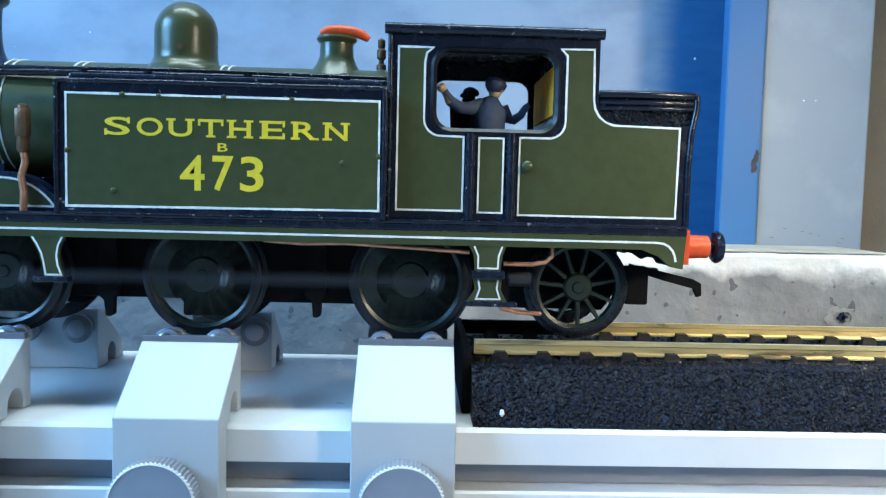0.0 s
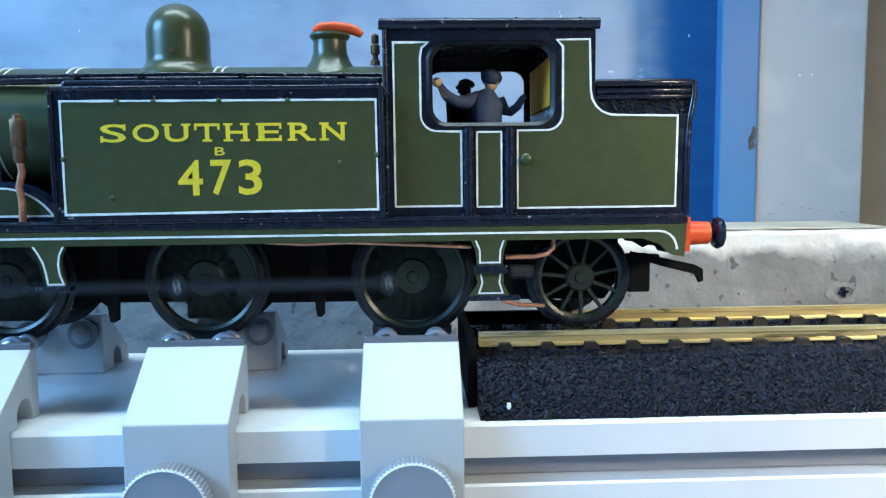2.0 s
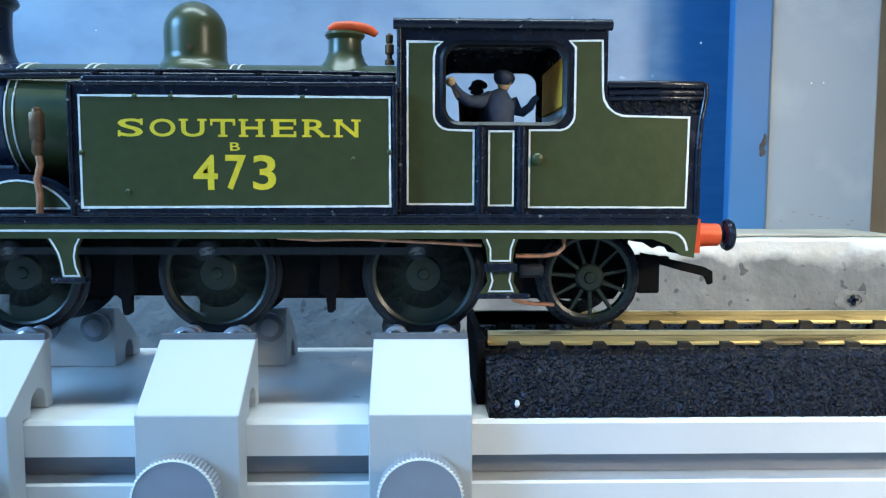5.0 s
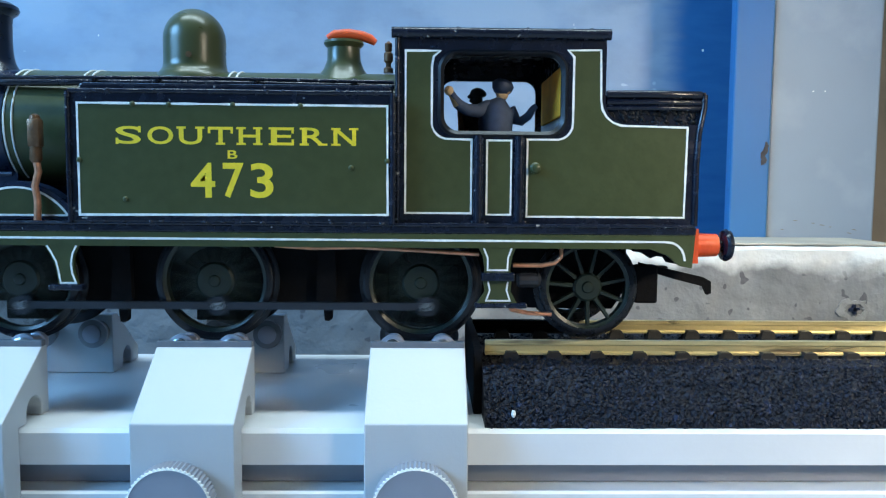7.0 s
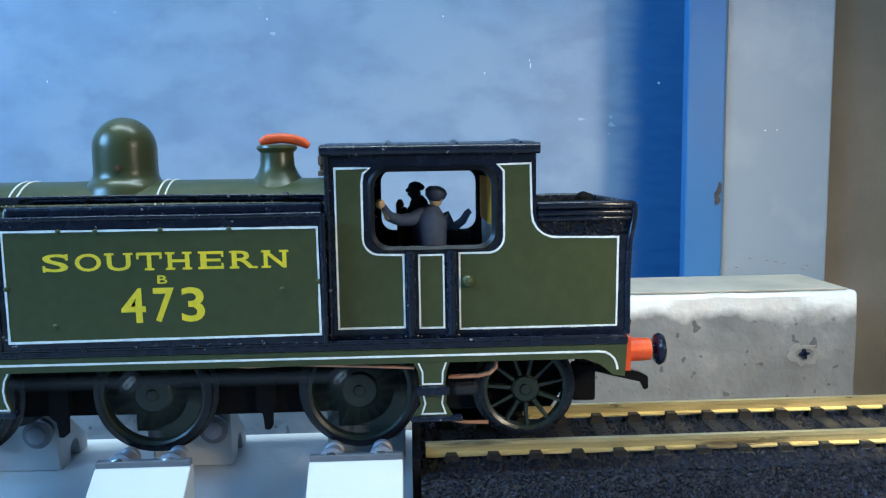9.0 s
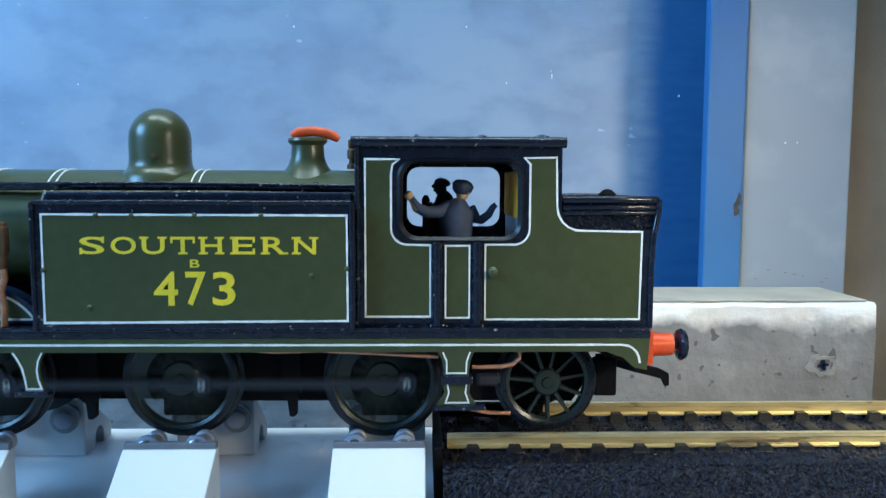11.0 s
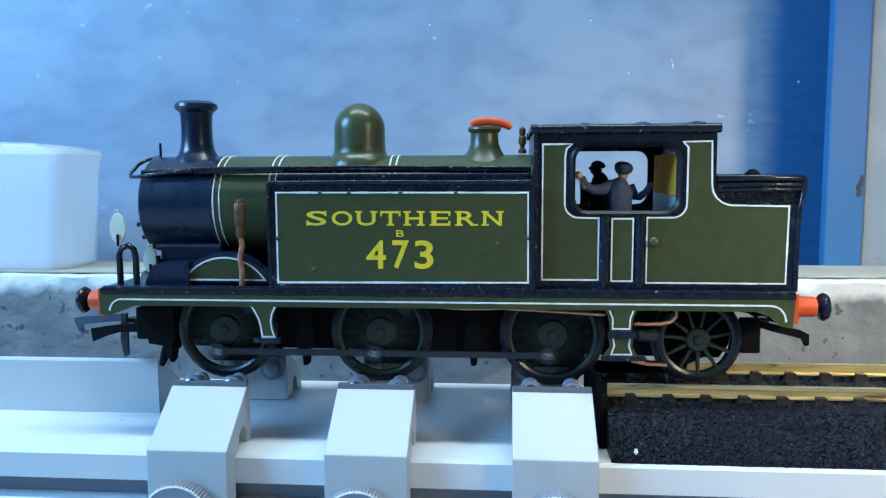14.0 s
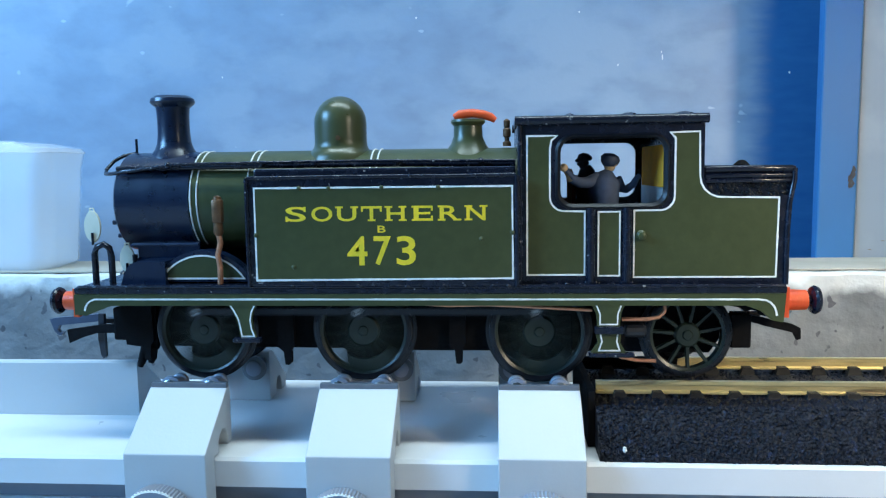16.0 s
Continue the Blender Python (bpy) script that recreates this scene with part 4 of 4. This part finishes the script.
    part("regulator_lever", tube(B(), [(6.6, 5, 74), (6.7, 5, 79.6), (6.75, 5, 82.6), (6.8, 5, 83.5)], [0.5, 0.6, 0.85, 0.4], 12), BRONZE, L, "brown lever in the cab", smooth=60)
    part("brake_pedestal", tube(B(), [(7.2, 6, 62), (7.2, 6, 76.5), (7.5, 6, 79.6), (7.5, 6, 80.2)], [1.0, 1.0, 1.2, 0.5], 12), MAROON, L, "dark red pedestal", smooth=60)
    roof = []
    for i in range(17):
        y = -13.2 + 26.4 * i / 16
        roof.append((y, 93.8 + 0.9 * (1 - (y / 13.2) ** 2)))
    under = [(y, z - 1.2) for y, z in reversed(roof)]
    r = part("cab_roof", prism(B(), roof + under, "x", -6.0, 31.0), BLACK, L, "black cab roof")
    for s in (-1, 1):
        part("gutter", tube(B(), [(-6.3, s * 13.2, 93.1), (31.2, s * 13.2, 93.1)], 0.95, 12), BLACK, r, smooth=60)
    for x in (5, 17, 28):
        part("roof_rib", tube(B(), [(x, -12.8, 93.9), (x, -7, 94.5), (x, 0, 94.75), (x, 7, 94.5), (x, 12.8, 93.9)], 0.4, 8), BLACK, r)
    # steps
    for s in (-1, 1):
        o = [(-65.2, 56.6), (-64.5, 55.5), (-63.7, 53.9), (-63.2, 52.1), (-62.9, 49.8), (-59.5, 49.8), (-60.1, 51.6), (-60.3, 53.4), (-60.0, 55.2), (-59.2, 56.6)]
        st = part("front_step", prism(B(), o, "y", s * (YV - 0.1), s * (YV - 0.8)), OLIVE, L, "olive hanging step")
        part("tread", box(B(), -64.2, -58.4, s * YV - 1.0, s * YV + 1.0, 48.9, 49.9, 0.25), BLACK, st, "black tread")
        if s < 0:
            part("lining", ribbon(B(), [(-64.7, 56.5), (-64.0, 55.4), (-63.2, 53.8), (-62.8, 52.1), (-62.5, 50.1), (-59.9, 50.1), (-60.5, 51.7), (-60.7, 53.4), (-60.4, 55.1), (-59.7, 56.5)], -YV + 0.1, 0.3, closed=False), LINE, st, "white lining")
        o = [(8.6, 57), (9.6, 55), (9.9, 52.8), (9.6, 51.0), (10.0, 49.0), (8.6, 46.9), (15.6, 46.9), (14.4, 49.0), (14.6, 51.0), (14.3, 52.8), (14.6, 55), (15.4, 57)]
        st = part("rear_step", prism(B(), o, "y", s * (YV - 0.1), s * (YV - 0.8)), OLIVE, L, "olive double step")
        part("tread", box(B(), 9.3, 15.0, s * YV - 1.0, s * YV + 1.0, 50.9, 52.3, 0.25), BLACK, st, "black tread")
        part("tread", box(B(), 8.2, 17.2, s * YV - 1.0, s * YV + 1.0, 46.2, 47.0, 0.25), BLACK, st, "black tread")
        if s < 0:
            part("lining", ribbon(B(), [(9.7, 56.5), (10.4, 54.8), (10.4, 52.7), (13.8, 52.7), (13.9, 54.8), (14.5, 56.5)], -YV + 0.1, 0.3, closed=False), LINE, st, "white lining")
            part("lining", ribbon(B(), [(10.5, 50.7), (10.8, 49.2), (10.2, 47.4), (14.3, 47.4), (13.7, 49.2), (13.9, 50.7)], -YV + 0.1, 0.3, closed=False), LINE, st, "white lining")
    # pipes under the footplate
    part("copper_pipe", tube(B(), [(-26.5, -13, 56.6), (-20, -13.2, 56.2), (-12, -13.2, 56.4), (0, -13.3, 55.8), (9, -13.4, 55.3)], 0.38, 8), COPPER, L, "bare copper pipe", smooth=60)
    part("copper_pipe", tube(B(), [(15, -13.2, 53.4), (20, -13.2, 53.4), (22.3, -13, 53.8), (23.4, -12.8, 54.8), (23.6, -12.6, 56.4)], 0.42, 8), COPPER, L, "bent bare copper pipe", smooth=60)
    part("copper_pipe", tube(B(), [(13.5, -12.6, 47.2), (15, -12.4, 45.4), (18, -12.4, 44.8), (22, -12.2, 44.6)], 0.38, 8), COPPER, L, "bent bare copper pipe", smooth=60)
    part("injector", lathe(B(), [(1.2, 16), (1.4, 16.4), (1.4, 19.6), (0.9, 20.2)], (0, -10.8, 50.6), "x", 12), GREYBLUE, L, "grey injector")
    # couplings
    c = part("front_coupling", box(B(), -99.0, -88, -1.2, 1.2, 49.8, 51.0, 0.2), GREYBLUE, L, "dark blue-grey hook coupling")
    part("hook", prism(B(), [(-110.9, 51.1), (-109.7, 51.4), (-99.1, 52.3), (-98.3, 51.8), (-98.6, 50.7), (-108.8, 49.7), (-109.2, 48.7), (-108.8, 48.1), (-107.9, 48.1), (-108.2, 47.4), (-109.0, 47.5), (-109.9, 48.3)], "y", -2.6, -1.4), HOOKBLUE, c)
    part("drop_bar", prism(B(), [(-98.8, 52.6), (-97.6, 52.5), (-97.6, 42.8), (-98.2, 42.3), (-98.7, 43.2), (-99.2, 47.0)], "y", -3.7, -2.7), GREYBLUE, c)
    part("paddle", prism(B(), [(-105.4, 49.2), (-98.4, 50.2), (-93.4, 50.6), (-93.4, 48.6), (-98.5, 48.5), (-101.4, 47.7), (-105.0, 46.2)], "y", -5.2, -4.0), SOOT, c)
    part("coupling_mount", box(B(), -94.0, -88.5, -6.6, 4, 47.2, 54.5, 0.5), SOOT, L, "black coupling mount")
    c = part("rear_coupling", box(B(), 40, 46, -1.0, 1.0, 51.4, 52.4, 0.2), SOOT, L, "black hook coupling")
    part("hook", prism(B(), [(39, 53.6), (45, 52.3), (50.8, 51.0), (52.3, 50.2), (52.4, 48.0), (51.7, 47.7), (51.0, 49.2), (45, 50.7), (39, 52.5)], "y", -6.6, -5.4), SOOT, c)
    part("brake_rigging", prism(B(), [(36.5, 58.5), (45.2, 58.5), (45.4, 54.4), (44.2, 53.6), (42.6, 53.9), (42.0, 54.8), (40.6, 55.0), (39.6, 54.6), (38.0, 55.6), (36.5, 55.8)], "y", -11.6, -10.4), SOOT, L, "black rigging behind the valance")
    part("vacuum_pipe", tube(B(), [(47.2, -5, 64.0), (48.4, -5, 63), (49.0, -5, 60.5), (48.4, -5, 57.6)], 0.5, 8), BLACK, L, "black hose", smooth=60)
    # headcode discs on their lamp irons
    for x, y, z, rx, rz in ((-96.4, -9.0, 72.6, 1.75, 3.3), (-91.6, -4.0, 65.0, 1.6, 2.9)):
        bm = B()
        lathe(bm, [(0.05, -0.3), (1, -0.3), (1.05, 0), (1, 0.3), (0.05, 0.3)], (0, 0, 0), "y", 28)
        for v in bm.verts:
            v.co = Vector((x + rx * v.co.x, y + v.co.y, z + rz * v.co.z))
        d = part("headcode_disc", bm, CREAM, L, "cream headcode disc", smooth=40)
        part("disc_handle", tube(B(), [(x - 0.5, y, z + rz - 0.2), (x - 0.4, y, z + rz + 0.6), (x + 0.4, y, z + rz + 0.6), (x + 0.5, y, z + rz - 0.2)], 0.2, 6), CREAM, d)
        part("disc_clip", tube(B(), [(x + 0.1, y - 0.5, z - rz + 2), (x + 0.1, y - 0.5, z - rz - 0.6)], 0.3, 6), BLACK, d)
    part("front_bracket", tube(B(), [(-96.3, -9, 60), (-96.3, -9, 66.8), (-95.6, -9, 68.3), (-94.2, -9, 68.8), (-93.0, -9, 68.0), (-92.6, -9, 66), (-92.6, -9, 60)], 0.72, 8), BLACK, L, "black wire lamp bracket", smooth=60)
    part("front_bracket", tube(B(), [(-89.8, -4, 60), (-89.8, -4, 66)], 0.6, 8), BLACK, L, "black lamp bracket")
    # wheels and coupling rods
    for s in (-1, 1):
        for cx, cz in AXLES:
            part("horn_block", box(B(), cx - 4.2, cx + 7.0, min(s * 6.9, s * 5.9), max(s * 6.9, s * 5.9), cz - 7.6, cz + 3.0, 0.3), SOOT, L, "black axle horn block")
            w = spoked_wheel(L, cx, cz, s, WHEEL_R, 18, "driving_wheel", True)
            MOVING.append((w, *seated((cx, 8.6 * s, cz)), "wheel"))
        spoked_wheel(L, 28.8, 49.4, s, 8.7, 11, "trailing_wheel")
        yr = s * 11.3
        bm = B()
        o = []
        xs = [a[0] for a in AXLES]
        zr = 50.2 - CRANK
        for x in (xs[0], xs[1], xs[2]):
            lathe(bm, [(1.75, -0.45), (1.75, 0.45)], (x, yr, zr), "y", 20)
        box(bm, xs[0], xs[2], yr - 0.35, yr + 0.35, zr - 0.65, zr + 0.65)
        rod = part("coupling_rod", bm, GREYBLUE, L, "dull steel coupling rod", at=(xs[1], yr, zr), smooth=35)
        MOVING.append((rod, *seated((xs[1], yr, 50.2)), "rod"))
        for x in xs:
            part("rod_bolt", lathe(B(), [(0.8, -0.7), (0.8, 0.7)], (x, yr, zr), "y", 6), STEEL, rod, at=(xs[1], yr, zr))
    for cx, cz in AXLES + ((28.8, 49.4),):
        part("axle", lathe(B(), [(1.5, -8), (1.5, 8)], (cx, 0, cz), "y", 14), STEEL, L)
    return L


def letters(parent, y):
    """Yellow lettering; each letter fills its own box."""
    rows = [("S", -52.4, -48.2, 73.7, 76.7, 1), ("O", -47.1, -42.8, 73.7, 76.7, 0), ("U", -42.2, -37.6, 73.7, 76.7, 1), ("T", -37.0, -32.8, 73.7, 76.7, 1),
            ("H", -32.2, -27.9, 73.7, 76.7, 1), ("E", -26.8, -22.6, 73.7, 76.7, 1), ("R", -21.6, -17.0, 73.7, 76.7, 1), ("N", -16.3, -11.8, 73.7, 76.7, 1),
            ("B", -33.75, -32.1, 71.4, 72.8, 1), ("4", -40.0, -35.9, 64.8, 70.7, 0), ("7", -34.6, -31.1, 64.8, 70.7, 0), ("3", -30.0, -26.1, 64.8, 70.7, 0)]
    for ch, x0, x1, z0, z1, serif in rows:
        cu = bpy.data.curves.new("glyph", "FONT")
        cu.body, cu.size, cu.offset, cu.resolution_u = ch, 1.0, 0.016 if z1 - z0 > 4 else 0.012, 4
        tmp = bpy.data.objects.new("glyph", cu)
        scene.collection.objects.link(tmp)
        dg = bpy.context.evaluated_depsgraph_get()
        me = bpy.data.meshes.new_from_object(tmp.evaluated_get(dg))
        bpy.data.objects.remove(tmp)
        bm = B()
        bm.from_mesh(me)
        for f in bm.faces:
            f.smooth = False
        bpy.data.meshes.remove(me)
        xs, zs = [v.co.x for v in bm.verts], [v.co.y for v in bm.verts]
        inset = 0.35 if ch in "UTHENR" else 0.0
        for v in bm.verts:
            fx, fz = (v.co.x - min(xs)) / (max(xs) - min(xs)), (v.co.y - min(zs)) / (max(zs) - min(zs))
            v.co = Vector((x0 + inset + fx * (x1 - x0 - 2 * inset), y, z0 + fz * (z1 - z0)))
        ext = bmesh.ops.extrude_face_region(bm, geom=bm.faces[:])
        bmesh.ops.translate(bm, vec=(0, -0.05, 0), verts=[v for v in ext["geom"] if isinstance(v, bmesh.types.BMVert)])
        def bar(a, b, c, d):
            box(bm, a, b, y - 0.055, y - 0.005, c, d)
        w, t = x1 - x0, 0.36
        feet = {"U": [(x0, 1), (x1, 1)], "H": [(x0, 1), (x1, 1), (x0, 0), (x1, 0)], "N": [(x0, 1), (x0, 0), (x1, 1)], "T": [((x0 + x1) / 2, 0)], "R": [(x0, 1), (x0, 0), (x1, 0)], "E": [(x0, 1), (x0, 0)]}.get(ch, [])
        for fx, up in feet:
            c = fx if ch == "T" else fx + (0.75 if fx == x0 else -0.75)
            zz = z1 - t if up else z0
            bar(c - 0.78, c + 0.78, zz, zz + t)
        if ch == "T":
            bar(x0, x0 + 0.4, z1 - 1.1, z1)
            bar(x1 - 0.4, x1, z1 - 1.1, z1)
        if ch == "E":
            bar(x1 - 0.4, x1, z1 - 1.0, z1)
            bar(x1 - 0.4, x1, z0, z0 + 1.0)
        if ch == "S":
            bar(x0, x0 + 0.45, z0, z0 + 1.05)
            bar(x1 - 0.45, x1, z1 - 1.05, z1)
        part("letter" if ch.isalpha() else "numeral", bm, YELLOW, parent, "yellow painted character")


def blob(bm, c, r, sx=1, sy=1, sz=1):
    bmesh.ops.create_icosphere(bm, subdivisions=3, radius=r, matrix=pose(*c) @ Matrix.Diagonal((sx, sy, sz, 1)))


def paint_figurine(ob, skin_boxes, cap_box):
    """Paints the faces inside the boxes (x0, x1, z0, z1): flesh tone, then the cap."""
    ob.data.materials.append(SKIN)
    ob.data.materials.append(CAP)
    base = ORIGIN[ob]
    for p in ob.data.polygons:
        c = p.center / MM + base
        if any(x0 < c.x < x1 and z0 < c.z < z1 for x0, x1, z0, z1 in skin_boxes):
            p.material_index = 1
        elif cap_box[0] < c.x < cap_box[1] and cap_box[2] < c.z < cap_box[3]:
            p.material_index = 2


def figurines():
    """Two tiny painted cab figurines, plain shapes."""
    bm = B()
    tube(bm, [(13.4, -4.5, 62), (12.6, -4.5, 72), (12.4, -4.5, 76), (12.3, -4.5, 78.7), (12.7, -4.5, 81.0), (13.0, -4.5, 82.2), (13.4, -4.5, 83.1)], [2.6, 2.7, 3.0, 3.2, 3.05, 2.0, 0.8], 18)
    tube(bm, [(11.1, -4.9, 81.6), (8.9, -6.1, 80.7), (6.9, -7.5, 80.7), (5.1, -9.9, 81.6), (3.9, -9.5, 83.6)], [1.35, 1.25, 1.1, 0.95, 0.6], 12)
    tube(bm, [(14.9, -4.1, 81.3), (16.1, -3.7, 79.3), (17.1, -3.5, 79.1), (18.5, -3.5, 80.1), (19.3, -3.5, 81.5), (19.9, -3.5, 82)], [1.2, 1.0, 0.85, 0.75, 0.6, 0.5], 12)
    blob(bm, (3.6, -9.9, 83.8), 0.85)
    blob(bm, (13.5, -4.5, 83.9), 1.15)
    tube(bm, [(13.25, -4.5, 83.9), (13.4, -4.5, 84.6), (13.65, -4.5, 85.6), (13.85, -4.5, 86.3), (13.9, -4.5, 86.6)], [1.15, 1.8, 2.05, 1.5, 0.5], 16)
    ob = part("cab_figurine", bm, COAT, at=(13.4, -4.5, 62), smooth=60)
    paint_figurine(ob, ((0, 4.5, 82, 90), (12.1, 14.7, 83.0, 84.0)), (10.5, 17, 84.0, 88))
    tagged(ob, "small painted figurine in blue-grey leaning on the cab side", "figurine")
    bm = B()
    tube(bm, [(10.6, 12, 62), (10.6, 12, 73), (10.6, 12, 78), (10.7, 12, 81), (10.6, 12, 83.2), (10.5, 12, 84.2)], [2.2, 2.2, 2.4, 2.4, 1.7, 0.9], 16)
    tube(bm, [(9.2, 11.6, 81.4), (8.0, 10.5, 79.6), (7.6, 9.6, 81), (7.6, 9.4, 82)], [1.0, 0.9, 0.8, 0.5], 10)
    blob(bm, (9.9, 12, 84.6), 1.25, 0.95, 1, 1.15)
    blob(bm, (8.75, 12, 84.5), 0.4)
    tube(bm, [(10.2, 12, 85.2), (10.15, 12, 85.8), (10.2, 12, 86.5), (10.3, 12, 87.0)], [1.4, 1.75, 1.5, 0.6], 16)
    tube(bm, [(9.6, 12, 85.5), (8.4, 12, 85.35), (8.0, 12, 85.2)], [0.8, 0.5, 0.25], 10)
    tagged(part("cab_figurine", bm, COAT2, at=(10.6, 12, 62), smooth=60), "small painted figurine in dark overalls and cap in the cab", "figurine")


def window_and_lamps():
    t = thing("bench_lamp", (350, -220, 0), "warm shaded bench lamp standing on the workbench", "lamp")
    part("base", lathe(B(), [(60, 0.2), (60, 9), (48, 14), (7, 16)], (350, -220, 0), "z", 32), PALEGREY, t)
    part("stem", tube(B(), [(350, -220, 14), (362, -228, 130), (352, -262, 248), (322, -292, 242)], 5, 10), PALEGREY, t)
    bm = lathe(B(), [(14, 0), (26, 4), (58, 46), (57, 48), (24, 7), (12, 3)], (0, 0, 0), "z", 32)
    m = look((0.28, -0.26, 0.20), (0.055, 0.085, 0.026)).to_3x3()
    for v in bm.verts:
        v.co = Vector((291, -275, 208)) + m @ (Vector((v.co.x, v.co.y, -v.co.z + 20)))
    part("shade", bm, PALEGREY, t)
    t = thing("strip_light", (0, -100, 880), "white strip light hanging over the workbench", "strip light")
    part("housing", box(B(), -470, 470, -140, -60, 872, 905, 6), WHITE, t)
    for x in (-400, 400):
        part("hanger", tube(B(), [(x, -100, 905), (x, -100, 950)], 2, 8), SOOT, t)
    w = thing("window_1", (-662, -292, 250), "plain white-framed window in the room wall", "window")
    w["kind"] = "structure"
    for z0, z1, y0, y1 in ((250, 267, -490, -94), (543, 560, -490, -94), (267, 543, -490, -473), (267, 543, -111, -94)):
        part("window_frame", box(B(), -675, -650, y0, y1, z0, z1, 2), WHITE, w)


setting()
wall_marks()
ledge()
tub()
beam()
for c, d in ((-75.0, -1.2), (-38.7, -1.2), (-1.6, 0.0)):
    roller_unit(c, True, "roller blocks on the near side", d)
    roller_unit(c, False, "roller blocks on the far side")
end_block()
locomotive()
figurines()
window_and_lamps()
track()


# ---- movement ----
LOWS = [(0.1, 0.03), (1.2, 3.03), (2.3, 6.03), (3.4, 9.03), (6.3, 17.05), (7.4, 20.05), (8.5, 23.02), (11.1, 30.04), (12.2, 33.03), (13.3, 36.1), (14.0, 38.04), (15.1, 41.03), (16.0, 43.47)]


def turn(t):
    """Turns of the driving wheels since the crank was last at the bottom at 0.1 s."""
    for (t0, n0), (t1, n1) in zip(LOWS, LOWS[1:]):
        if t <= t1 or (t1, n1) == LOWS[-1]:
            return n0 + (n1 - n0) * (t - t0) / (t1 - t0)


def motions():
    times = [k / 30 for k in range(481)]
    for ob, cx, cy, cz, kind in MOVING:
        if kind == "wheel":
            rows = [(t, pose((cx + 25) * MM, cy * MM, (cz - 40) * MM, 0, 360 * turn(t), 0)) for t in times]
        else:
            rows = []
            for t in times:
                a = 2 * math.pi * turn(t)
                rows.append((t, pose((cx - GROW * CRANK * math.sin(a) + 25) * MM, cy * MM, (cz - GROW * CRANK * math.cos(a) - 40) * MM)))
        walk(ob, rows)


motions()
